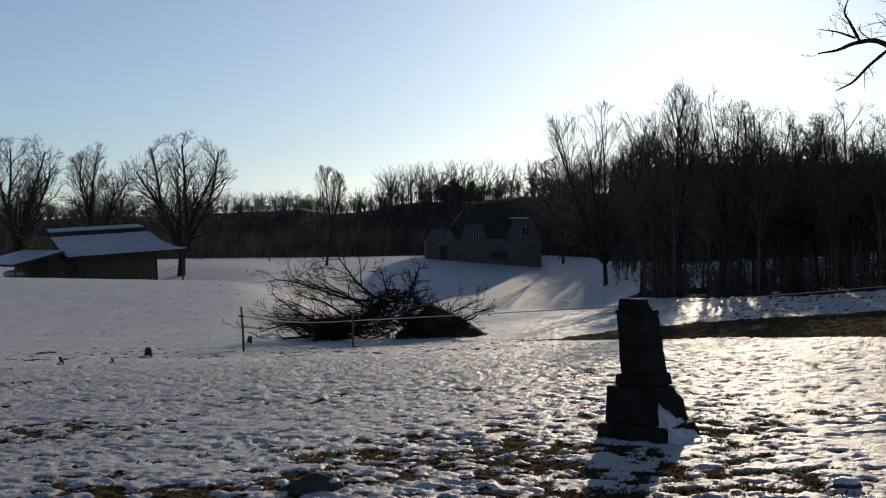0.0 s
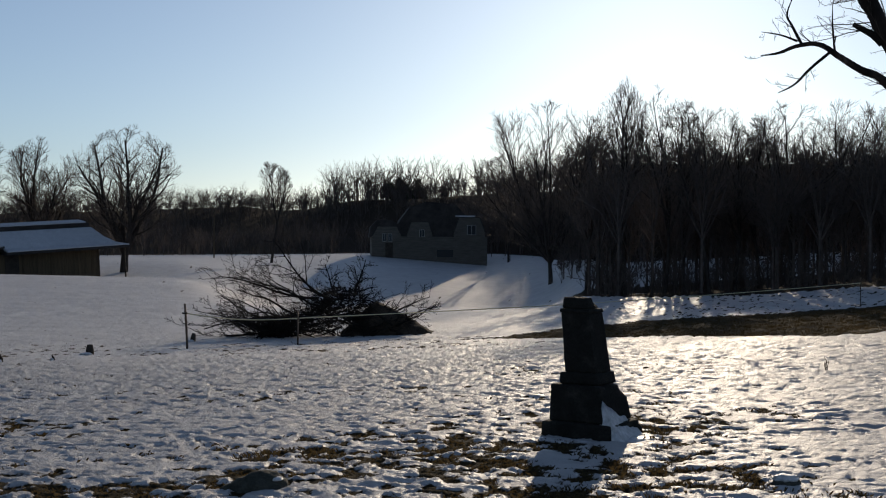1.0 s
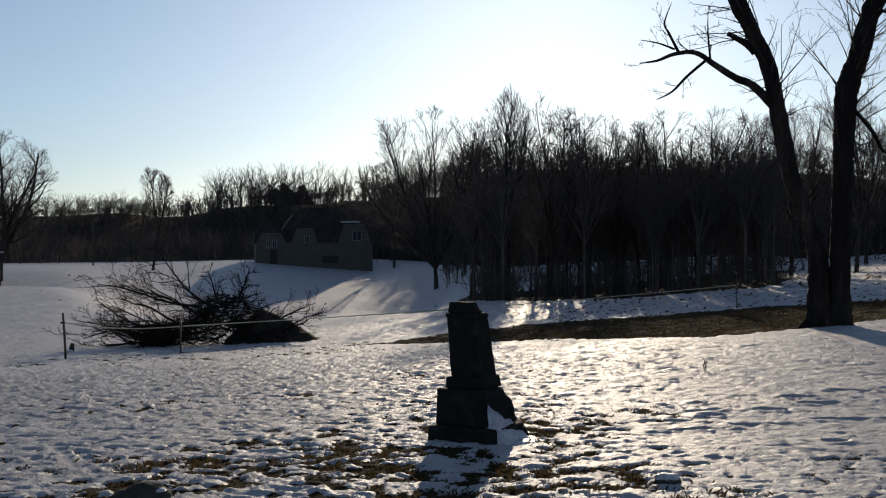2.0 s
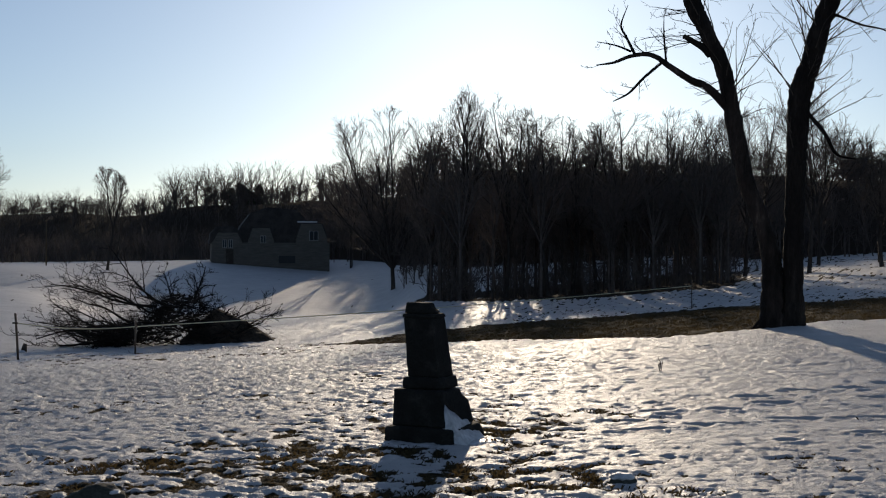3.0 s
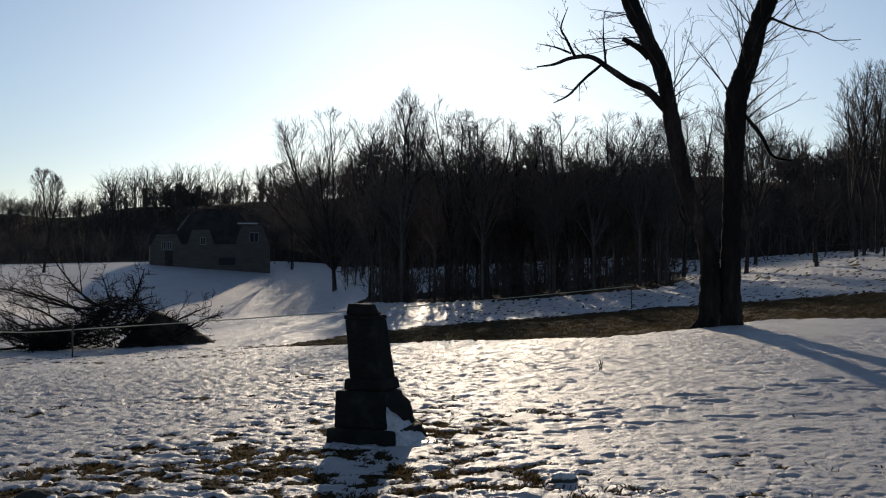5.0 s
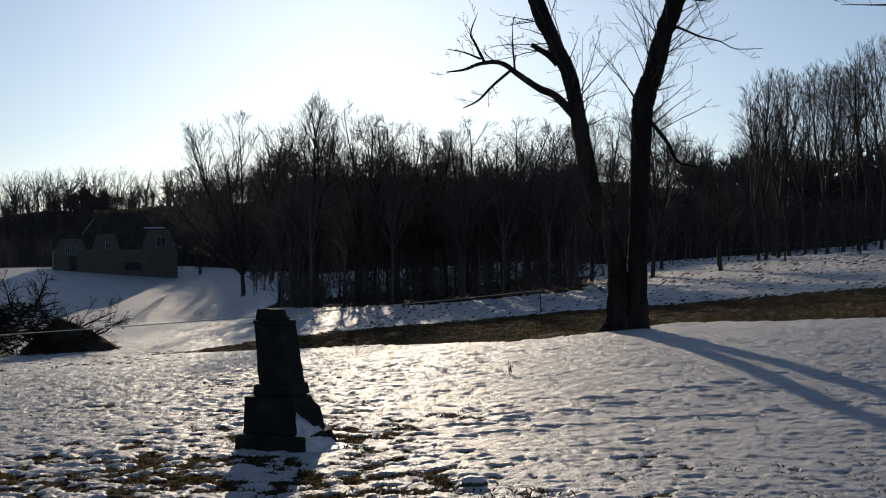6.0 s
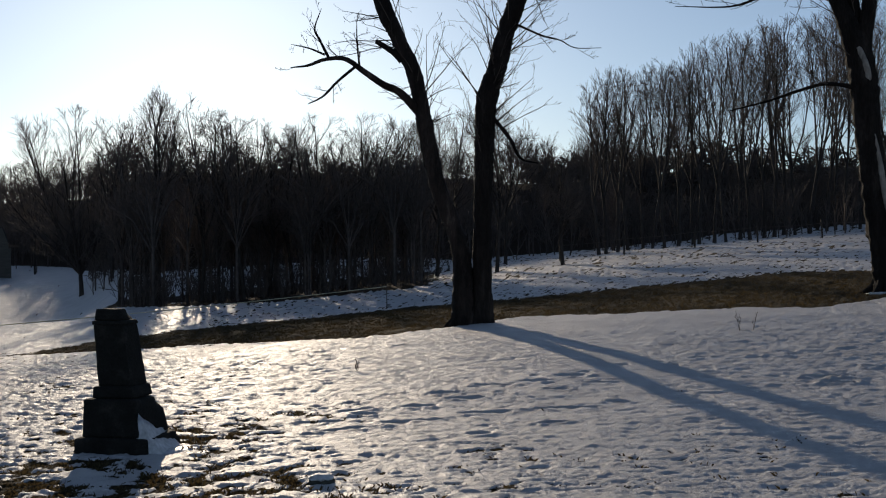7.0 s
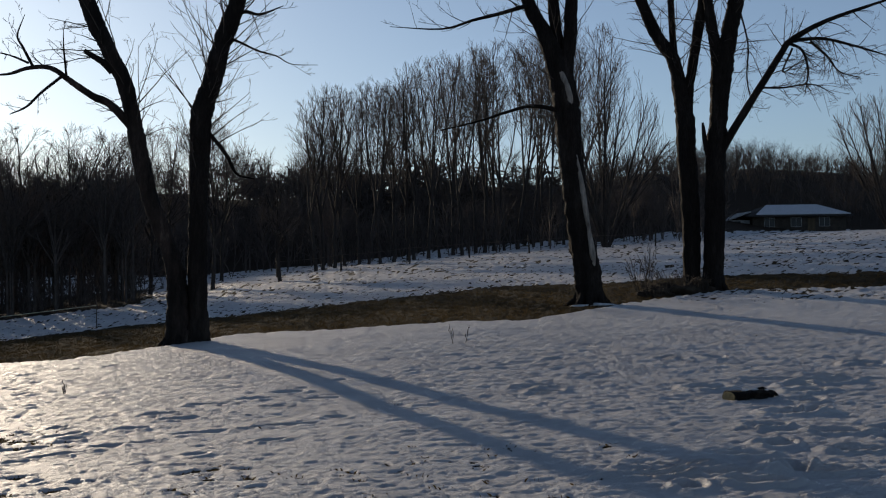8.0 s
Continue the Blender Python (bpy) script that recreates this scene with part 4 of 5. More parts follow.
def forked_trees():
    rng = random.Random(303)
    t = thing("tree", at(48.55, 37.5), "tall bare tree forking into upright limbs", "tree")
    limb(t, "trunk", [(0.05, 0, -0.3, 0.32), (0.05, 0, 0.4, 0.26), (0.05, 0, 2.4, 0.27), (-0.04, 0, 4.1, 0.27), (-0.08, 0, 5.3, 0.27), (-0.36, 0, 6.85, 0.2), (-0.81, 0, 7.6, 0.19), (-1.32, 0, 8.8, 0.17), (-2.0, 0, 10.5, 0.08), (-2.4, 0, 12.5, 0.02)],
         M_BARK, rng, 36, 1.3, 4, 12, "", (0, 0, -0.3), 0.16, 0.45)
    limb(t, "limb", [(0.0, 0, 5.0, 0.16), (0.03, 0, 5.6, 0.15), (0.09, 0, 6.15, 0.145), (0.33, 0, 7.53, 0.15), (0.55, 0, 8.7, 0.16), (0.7, 0, 10.2, 0.1), (0.8, 0, 12, 0.03)], M_BARK, rng, 18, 1.4, 4, 10, "", (0, 0, -0.3), 0.18)
    limb(t, "limb", [(-0.2, 0, 6.0, 0.13), (-0.3, 0, 6.7, 0.125), (-0.38, 0, 7.57, 0.11), (-0.42, 0, 8.75, 0.1), (-0.5, 0, 11, 0.02)], M_BARK, rng, 10, 1.2, 4, 8, "", None, 0.15)
    root_flare(t, 0.05, 0, 0.32, rng, M_BARK)
    t = thing("tree", at(49.55, 37.2), "tall bare tree with a long limb sweeping sideways", "tree")
    limb(t, "trunk", [(0.0, 0, -0.3, 0.38), (0.02, 0, 0.3, 0.31), (0.11, 0, 2.4, 0.295), (0.17, 0, 4.05, 0.28), (0.27, 0, 5.2, 0.26), (0.36, 0, 6.3, 0.31), (0.44, 0, 6.85, 0.3), (0.6, 0, 7.45, 0.24), (0.83, 0, 8.55, 0.23), (1.0, 0, 9.8, 0.15), (1.1, 0, 12.5, 0.03)],
         M_BARK, rng, 34, 1.3, 4, 14, "", (0, 0, -0.3), 0.16, 0.5)
    limb(t, "limb", [(0.3, 0, 6.4, 0.2), (0.24, 0, 6.9, 0.18), (0.17, 0, 7.45, 0.17), (0.02, 0, 8.6, 0.15), (-0.2, 0, 10, 0.1), (-0.3, 0, 12, 0.03)], M_BARK, rng, 14, 1.4, 4, 10, "", (0, 0, -0.3), 0.16)
    limb(t, "limb", [(0.22, 0, 3.9, 0.15), (0.47, -0.1, 4.36, 0.13), (1.12, -0.2, 5.38, 0.115), (1.69, -0.2, 6.26, 0.105), (2.1, -0.2, 6.9, 0.10), (2.36, -0.2, 7.23, 0.095), (3.34, -0.2, 7.74, 0.065), (4.82, -0.2, 8.19, 0.04), (5.8, -0.1, 8.5, 0.015)], M_BARK, rng, 30, 1.0, 4, 10, "", (0, 0, -0.4), 0.2)
    for pts in ([(2.33, -0.2, 7.2, 0.07), (2.8, -0.35, 7.22, 0.055), (3.33, -0.4, 7.18, 0.048), (4.17, -0.5, 6.9, 0.035), (5.03, -0.5, 6.58, 0.015)], [(2.3, -0.2, 7.15, 0.05), (2.65, -0.4, 6.9, 0.04), (2.8, -0.5, 6.3, 0.03), (2.7, -0.5, 5.6, 0.01)],
                [(2.9, -0.3, 7.15, 0.045), (3.35, -0.5, 6.65, 0.035), (3.65, -0.6, 6.2, 0.022), (4.2, -0.6, 6.0, 0.008)], [(1.45, -0.2, 5.9, 0.035), (2.1, -0.3, 5.85, 0.028), (2.9, -0.4, 5.9, 0.02), (3.5, -0.4, 5.6, 0.007)],
                [(2.4, -0.2, 7.0, 0.035), (2.1, -0.4, 6.3, 0.025), (2.5, -0.5, 6.5, 0.016), (3.2, -0.5, 6.9, 0.007)], [(0.95, 0, 8.2, 0.03), (1.15, -0.1, 7.2, 0.025), (1.1, -0.1, 6.2, 0.02), (1.25, -0.1, 5.3, 0.007)]):
        limb(t, "branch", pts, M_BARK, rng, 24, 0.7, 5, 7, "", (0, 0, -0.4), 0.25)
    limb(t, "stub", [(-0.06, -0.05, 4.0, 0.10), (-0.14, -0.1, 4.4, 0.085), (-0.18, -0.12, 4.75, 0.06), (-0.2, -0.12, 4.95, 0.03)], M_BARK, rng, 0, 0, 4, 8, "broken branch stub")
    root_flare(t, 0, 0, 0.36, rng, M_BARK)


twin_tree()
lone_trunk_tree()
forked_trees()


# ---------------------------------------------------------------- gravestone
def taper(x0, z0, x1, z1, bevel=0.012, tilt=0.0, foot=0.0, chips=()):
    """A square block, half x0 wide at z0 and half x1 wide at z1, leaning over from the height foot, with chips (place, radius) struck off it."""
    bm = bmesh.new()
    a = [bm.verts.new((sx * x0, sy * x0, z0)) for sx, sy in ((-1, -1), (1, -1), (1, 1), (-1, 1))]
    b = [bm.verts.new((sx * x1, sy * x1, z1)) for sx, sy in ((-1, -1), (1, -1), (1, 1), (-1, 1))]
    bm.faces.new(a[::-1])
    bm.faces.new(b)
    for i in range(4):
        bm.faces.new((a[i], a[(i + 1) % 4], b[(i + 1) % 4], b[i]))
    bmesh.ops.bevel(bm, geom=list(bm.edges), offset=bevel, segments=2, affect="EDGES", profile=0.6)
    bmesh.ops.subdivide_edges(bm, edges=[e for e in bm.edges if e.calc_length() > 0.08], cuts=9, use_grid_fill=True)
    core = Vector((0, 0, (z0 + z1) / 2))
    for v in bm.verts:
        for cx, cy, cz, cr in chips:
            o = v.co - Vector((cx, cy, cz))
            if o.length < cr:
                v.co += (core - v.co).normalized() * (cr - o.length) * 0.7
        v.co += noise.noise_vector(v.co * 9) * 0.006 + noise.noise_vector(v.co * 31) * 0.004
        v.co += Vector((-0.883, -0.469, 0)) * tilt * (v.co.z - foot)
    return bm


def gravestone():
    t = thing("gravestone", GRAVE, "weathered dark stone grave marker leaning on a stepped base", "gravestone")
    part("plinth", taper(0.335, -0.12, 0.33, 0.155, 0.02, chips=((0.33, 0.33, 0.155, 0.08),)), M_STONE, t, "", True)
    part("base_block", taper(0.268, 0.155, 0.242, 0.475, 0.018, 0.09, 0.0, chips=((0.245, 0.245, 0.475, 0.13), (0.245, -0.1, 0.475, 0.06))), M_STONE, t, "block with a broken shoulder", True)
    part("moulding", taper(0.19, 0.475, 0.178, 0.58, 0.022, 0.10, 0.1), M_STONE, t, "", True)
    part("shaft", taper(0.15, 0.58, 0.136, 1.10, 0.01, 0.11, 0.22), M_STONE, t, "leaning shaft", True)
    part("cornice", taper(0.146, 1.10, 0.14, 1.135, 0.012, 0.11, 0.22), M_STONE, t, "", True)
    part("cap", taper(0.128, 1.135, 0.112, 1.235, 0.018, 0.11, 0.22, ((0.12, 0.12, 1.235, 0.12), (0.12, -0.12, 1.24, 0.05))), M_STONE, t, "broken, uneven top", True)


GRAVE = at(9.52, 10.92, 0.0, -37.2)
gravestone()


# ---------------------------------------------------------------- buildings
def slab(pts, lift, name, mat, parent, label=""):
    """A flat layer lying on the polygon pts, lift thick."""
    bm = bmesh.new()
    f = bm.faces.new([bm.verts.new(p) for p in pts])
    ex = bmesh.ops.extrude_face_region(bm, geom=[f])
    for v in [g for g in ex["geom"] if isinstance(g, bmesh.types.BMVert)]:
        v.co.z += lift
    bmesh.ops.recalc_face_normals(bm, faces=bm.faces)
    return part(name, bm, mat, parent, label)


def along_x(profile, x0, x1):
    """A solid whose (y, z) outline runs from x0 to x1."""
    bm = prism(profile, x0, x1)
    for v in bm.verts:
        v.co = Vector((v.co.y, v.co.x, v.co.z))
    bmesh.ops.recalc_face_normals(bm, faces=bm.faces)
    return bm


def loft(levels):
    """A roof of rectangular rings (left, right, half depth, height), lowest first."""
    bm = bmesh.new()
    rings = [[bm.verts.new(c) for c in ((x0, -y, z), (x1, -y, z), (x1, y, z), (x0, y, z))] for x0, x1, y, z in levels]
    bm.faces.new(rings[0][::-1])
    bm.faces.new(rings[-1])
    for a, b_ in zip(rings, rings[1:]):
        for k in range(4):
            bm.faces.new((a[k], a[(k + 1) % 4], b_[(k + 1) % 4], b_[k]))
    bmesh.ops.recalc_face_normals(bm, faces=bm.faces)
    return bm


def barn():
    """Low barn: a roof with a raised ridge, swept out over one end, a gable over a lean-to at the other."""
    L, W = 5.4, 3.2
    left = -L + 2.0
    t = thing("barn", at(-16.3, 112, 0.85, 16.3 + 24) @ pose(0, 0, 0, 0, -3.8), "low tan wooden barn with a snow-covered flared roof", "barn")
    part("wall", boxed(-L + 0.9, -W, -1.9, L, W, 2.25), M_BARN, t)
    rows = [(left, L + 2.3, W + 1.3, 1.78), (left, L + 1.5, W + 0.5, 2.0), (left, L + 0.85, W - 0.5, 2.5), (left, L + 0.35, 0.95, 3.55)]
    roof = part("roof", loft([(left, L + 2.3, W + 1.3, 1.6)] + rows + [(left - 0.2, L + 0.3, 0.95, 3.85), (left - 0.2, L - 0.3, 0.12, 4.18)]), M_ROOF, t, "dark roof with a raised ridge")
    part("snow", loft([(x0 + 0.1, x1 - 0.03, y - 0.03, z + 0.13) for x0, x1, y, z in [(left, L + 2.3, W + 1.3, 1.70)] + rows[:3]] + [(left + 0.1, L + 0.42, 1.12, 3.5)]), M_SNOW, roof, "unbroken snow on the roof slope")
    slab([(left + 0.1, -0.9, 3.9), (L + 0.05, -0.9, 3.9), (L - 0.3, -0.3, 4.12), (left + 0.1, -0.3, 4.12)], 0.09, "snow", M_SNOW, roof)
    part("gable", along_x([(-W - 0.2, 1.9), (W + 0.2, 1.9), (0.9, 3.6), (-0.9, 3.6)], left - 0.14, left - 0.01), M_BARN, t)
    part("lean_to_roof", prism([(left - 4.6, 1.35), (left - 4.6, 1.5), (left - 0.16, 2.35), (left - 0.16, 2.2)], -W - 1.3, W + 1.0), M_ROOF, t)
    slab([(left - 4.55, -W - 1.25, 1.53), (left - 0.3, -W - 1.25, 2.34), (left - 0.3, W + 0.9, 2.34), (left - 4.55, W + 0.9, 1.53)], 0.11, "snow", M_SNOW, t)
    for x in (L + 1.9, left - 4.3):
        tb = Tubes()
        tb.add([(x, -W - 1.0, -1.4), (x, -W - 1.0, 1.6)], [0.07, 0.07], 8, True)
        tb.ob("post", M_DARKWOOD, t)
    for i in range(8):
        x = -L + 1.4 + i * 1.24
        part("batten", boxed(x - 0.05, -W - 0.03, -0.9, x + 0.05, -W, 2.0), M_BARN, t)
    part("door", boxed(-L + 2.3, -W - 0.06, -0.9, -L + 3.5, -W - 0.035, 1.6), M_DARKWOOD, t)


def gambrel(w, z0, z1):
    return [(-w, z0), (w, z0), (w, z0 + (z1 - z0) * 0.35), (w * 0.66, z1), (-w * 0.66, z1), (-w, z0 + (z1 - z0) * 0.35)]


def window_part(parent, x, y, z, w, h, name="window"):
    f = part(name, boxed(x - w / 2 - 0.05, y - 0.06, z - 0.05, x + w / 2 + 0.05, y, z + h + 0.05), M_TRIM, parent)
    part("pane", boxed(x - w / 2, y - 0.075, z, x - 0.03, y - 0.055, z + h), M_GLASS, f)
    part("pane", boxed(x + 0.03, y - 0.075, z, x + w / 2, y - 0.055, z + h), M_GLASS, f)
    return f


def far_house():
    t = thing("house", at(1.9, 150, 0.0, 2.0), "grey house with dark gambrel roofs, shaded side to the field", "house")
    part("wall", boxed(-7.1, 0, -2.0, 7.1, 8, 3.0), M_WALL, t)
    # steep main roof behind
    part("roof", prism([(-4.6, 2.9), (5.2, 2.9), (4.7, 5.4), (3.2, 7.0), (-0.4, 7.3), (-2.4, 6.6), (-3.6, 5.0)], 0.5, 7.8), M_ROOF, t, "dark steep gambrel roof")
    part("roof", prism([(-7.4, 2.9), (-3.5, 2.9), (-3.6, 4.4), (-4.6, 5.0), (-6.4, 5.0), (-7.2, 4.2)], 0.35, 7.6), M_ROOF, t)
    for cx, w, z1, door in ((-5.2, 1.75, 4.2, True), (-1.2, 1.55, 4.75, False), (4.9, 1.9, 5.3, False)):
        g = part("gable", prism([(cx + x, z) for x, z in gambrel(w, 2.4, z1)], -0.06, 0.6), M_WALL, t)
        part("gable_roof", prism([(cx + x * 1.06, z + 0.12) for x, z in gambrel(w, 2.5, z1)][2:] , 0.05, 3.5), M_ROOF, g)
        if door:
            window_part(g, cx - 0.35, -0.06, 2.4, 0.4, 0.9)
            window_part(g, cx + 0.35, -0.06, 2.4, 0.4, 0.9)
        else:
            window_part(g, cx + 0.25, -0.06, 3.0 if w < 1.7 else 3.3, 0.55 if w < 1.7 else 1.0, 0.8 if w < 1.7 else 1.1)
    part("door", boxed(-5.4, -0.08, 0.2, -4.5, 0.0, 2.2), M_DARKWOOD, t)
    part("snow", boxed(3.2, 0.1, 5.45, 5.6, 1.8, 5.62, bevel=0.05), M_SNOW, t, "patch of snow lying on the roof")
    part("window", boxed(0.9, -0.05, 0.5, 2.9, 0.0, 1.4), M_GLASS, t)
    tb = Tubes()
    tb.add([(-1.9, 2, 6.5), (-1.9, 2, 7.7)], [0.1, 0.1], 8, True)
    tb.ob("flue", M_STEEL, t)


def hip(x0, x1, y0, y1, z0, z1, in0, in1, lift=0.0):
    """A roof with four slopes over the rectangle, its ridge along x."""
    bm = bmesh.new()
    ym = (y0 + y1) / 2
    low = [bm.verts.new((x, y, z0)) for x, y in ((x0, y0), (x1, y0), (x1, y1), (x0, y1))]
    a, b_ = bm.verts.new((x0 + in0, ym, z1)), bm.verts.new((x1 - in1, ym, z1))
    und = [bm.verts.new((v.co.x, v.co.y, z0 - 0.16)) for v in low]
    for f in ((low[0], low[1], b_, a), (low[1], low[2], b_), (low[2], low[3], a, b_), (low[3], low[0], a), und[::-1]):
        bm.faces.new(f)
    for k in range(4):
        bm.faces.new((und[k], und[(k + 1) % 4], low[(k + 1) % 4], low[k]))
    bmesh.ops.recalc_face_normals(bm, faces=bm.faces)
    return bm


def ranch_house():
    t = thing("house", at(53.4, 150, -0.45, -53.4 + 20), "long low house with snow on its hipped roof beyond the field", "house")
    L = 5.6
    part("wall", boxed(-L, 0, -1.8, L, 6, 2.15), M_DARKWOOD, t)
    r = part("roof", hip(-L - 0.7, L + 0.7, -0.8, 6.8, 2.2, 3.5, 3.2, 3.2), M_ROOF, t)
    slab([(-L + 0.2, -0.72, 2.26), (L + 0.3, -0.72, 2.26), (L - 2.4, 2.9, 3.5), (-L + 2.6, 2.9, 3.5)], 0.09, "snow", M_SNOW, r)
    for x in (-3.6, -0.4, 3.0):
        window_part(t, x, -0.005, 0.9, 1.2, 1.0)
    w = part("wing", boxed(-L - 2.3, 1.0, -1.8, -L - 0.01, 5.0, 1.75), M_TRIM, t, "pale end wing")
    part("wing_roof", prism([(-L - 3.0, 1.75), (-L - 0.05, 2.75), (-L - 0.05, 2.62), (-L - 3.0, 1.62)], 0.3, 5.6), M_TRIM, w)
    window_part(w, -L - 1.5, 0.995, 0.7, 0.7, 0.9)
    part("door", boxed(1.0, -0.06, -0.2, 1.9, -0.005, 1.85), M_BARN, t)


barn()
far_house()
ranch_house()


# ---------------------------------------------------------------- brush pile
def brush_pile():
    rng = random.Random(404)
    t = thing("brush_pile", at(-2.95, 38.5), "heap of cut branches and brush lying on the snow", "brush pile")
    core = [Tubes() for _ in range(4)]
    for k in range(300):
        x, y = rng.uniform(-2.3, 2.3), rng.gauss(0, 0.6)
        z = max(0.02, (0.35 + 1.25 * math.exp(-((x - 0.5) / 1.15) ** 2)) * rng.random() ** 0.8)
        a = rng.uniform(0, 6.28)
        d = Vector((math.cos(a), 0.6 * math.sin(a), rng.uniform(-0.35, 0.4)))
        grow(rng, core, (x, y, z), d, rng.uniform(0.5, 1.2), rng.uniform(0.014, 0.045), 0, 2, (6, 3), 0.9, 0.0, 0.35, 0.005, (5, 3, 3, 3), 0.1, 0.6, (4, 3, 2, 1))
    tagged(joined(core).ob("brush", M_BARK, t, "tangle of dark twigs"), kind="stuff")
    arms = ((-0.2, 0, 1.2, -1, 0.12, 3.2, 0.05), (-0.8, -0.3, 0.7, -1, 0.15, 3.3, 0.055), (0.1, 0.2, 1.2, -1, 0.2, 2.8, 0.045), (-1.3, -0.4, 0.35, -1, 0.02, 2.6, 0.05), (-1.0, 0.3, 0.7, -1, 0.5, 2.2, 0.045),
            (0.3, 0, 1.3, -0.3, 1, 1.1, 0.035), (0.9, 0, 1.3, 0.15, 1, 1.2, 0.04), (1.1, 0.2, 1.1, -0.1, 1, 1.2, 0.035), (2.0, 0.2, 0.6, 0.8, 0.6, 1.5, 0.035), (2.4, 0, 0.4, 0.8, 0.55, 1.3, 0.035), (0.0, 0.5, 1.2, -0.8, 0.6, 1.3, 0.03),
            (-2.0, 0.1, 0.25, -1, 0.3, 1.8, 0.03), (-1.6, 0.4, 0.5, -0.8, 0.7, 1.8, 0.03), (-0.7, 0.2, 1.1, -0.7, 0.7, 1.7, 0.03), (-2.2, -0.3, 0.1, -1, 0.05, 1.8, 0.04), (-0.4, -0.2, 1.0, -0.9, 0.45, 2.4, 0.04))
    for x, y, z, dx, dz, ln, r in arms:
        lv = [Tubes() for _ in range(4)]
        grow(rng, lv, (x, y, z), Vector((dx, rng.gauss(0, 0.25), dz)), ln, r, 0, 3, (8, 5, 3), 0.8, -0.02, 0.2, 0.0045, (6, 4, 3, 3), 0.15, 0.55)
        joined(lv).ob("branch", M_BARK, t)


brush_pile()


# ---------------------------------------------------------------- fence
def fence_post(az, dist, h, r=0.025, mat=M_STEEL, lean=(0, 0), label="thin steel fence post standing in the snow", group="fence posts"):
    p = at(az, dist)
    t = thing("fence_post", p, label, "fence post", group)
    tb = Tubes()
    tb.add([(0, 0, -0.3), (lean[0] * 0.5, lean[1] * 0.5, h * 0.5), (lean[0], lean[1], h)], [r, r, r * 0.95], 7, True)
    tb.ob("stake", mat, t)
    tb = Tubes()
    tb.add([(lean[0] - r * 2.2, -r, h * 0.80), (lean[0] + r * 2.2, -r, h * 0.80)], [r * 0.7, r * 0.7], 6, True)
    tb.ob("insulator", M_DARKWOOD, t)
    return p @ Vector((lean[0] * 0.8, -r, h * 0.80))


ends = [fence_post(-9.2, 32, 1.2, 0.03, M_STEEL, (-0.08, 0)), fence_post(-4.2, 33.2, 0.95), fence_post(21.35, 48, 1.1, 0.02)]
tape = Tubes()
for a, b in zip(ends, ends[1:]):
    n = 24
    pts = [a.lerp(b, i / n) - Vector((0, 0, 0.10 * math.sin(math.pi * i / n))) for i in range(n + 1)]
    tape.add(pts, [0.013] * (n + 1), 5)
tagged(tape.ob("fence_tape", M_TAPE), "pale electric fence tape strung between thin posts", "fence tape")


# ---------------------------------------------------------------- smaller things in the field
def lumpy(name, sx, sy, sz, mat, parent, seed, rough=0.25, label=""):
    bm = bmesh.new()
    bmesh.ops.create_icosphere(bm, subdivisions=4, radius=1.0)
    for v in bm.verts:
        q = v.co + Vector((seed, 0, 0))
        v.co *= 1 + rough * noise.noise(q * 1.6) + rough * 0.5 * noise.noise(q * 4.5)
        v.co = Vector((v.co.x * sx, v.co.y * sy, v.co.z * sz))
    return part(name, bm, mat, parent, label, True)


t = thing("frozen_puddle", pose(*PUDDLE, ground_z(*PUDDLE) - 0.13, 0, 0, -11.75), "small frozen puddle glinting among the brush", "puddle")
bm = bmesh.new()
ring = [bm.verts.new(((0.42 + 0.09 * math.sin(3 * a + 1)) * math.cos(a), (3.2 + 0.5 * math.sin(2 * a)) * math.sin(a), 0)) for a in (2 * math.pi * k / 36 for k in range(36))]
bmesh.ops.extrude_face_region(bm, geom=[bm.faces.new(ring)])
for v in ring:
    v.co.z = -0.05
bmesh.ops.recalc_face_normals(bm, faces=bm.faces)
part("ice", bm, M_ICE, t)

t = thing("earth_mound", at(0.2, 38.6), "low mound of dark soil beside the brush pile", "mound")
bm = bmesh.new()
bmesh.ops.create_grid(bm, x_segments=40, y_segments=26, size=1.0)
for v in bm.verts:
    x, y = v.co.x * 1.75, v.co.y * 1.2
    up = 1.15 * max(0.0, 1 - abs(x + 0.55) / (1.15 if x < -0.55 else 2.2)) * max(0.0, 1 - (v.co.y) ** 2)
    q = Vector((x, y, up))
    v.co = Vector((x, y, up - 0.06)) + noise.noise_vector(q * 2.2) * 0.09 + noise.noise_vector(q * 7) * 0.04
part("mound", bm, M_SOIL, t, "", True)

t = thing("rock", at(-6.0, 8.45), "dark field stone half buried in grass and snow", "rock")
lumpy("stone", 0.23, 0.18, 0.13, M_FIELDSTONE, t, 21)
lumpy("snow", 0.05, 0.05, 0.015, M_SNOW, t, 24).location = (0.12, -0.04, 0.10)
t = thing("rock", at(18.2, 8.85), "small field stone capped with snow", "rock")
lumpy("stone", 0.11, 0.1, 0.07, M_FIELDSTONE, t, 31)
lumpy("snow", 0.085, 0.08, 0.03, M_SNOW, t, 34).location = (0.0, 0.0, 0.055)

# snow lodged on the ledges of the grave marker and round its foot
for x, y, z, sx, sy, sz, seed_ in ((0.44, 0.02, -0.02, 0.16, 0.38, 0.06, 43), (-0.02, -0.43, 0.0, 0.36, 0.13, 0.04, 44)):
    t = thing("snow_drift", GRAVE @ pose(x, y, z), "snow lodged against the grave marker", "snow")
    lumpy("drift", sx, sy, sz, M_SNOW, t, seed_, 0.25)


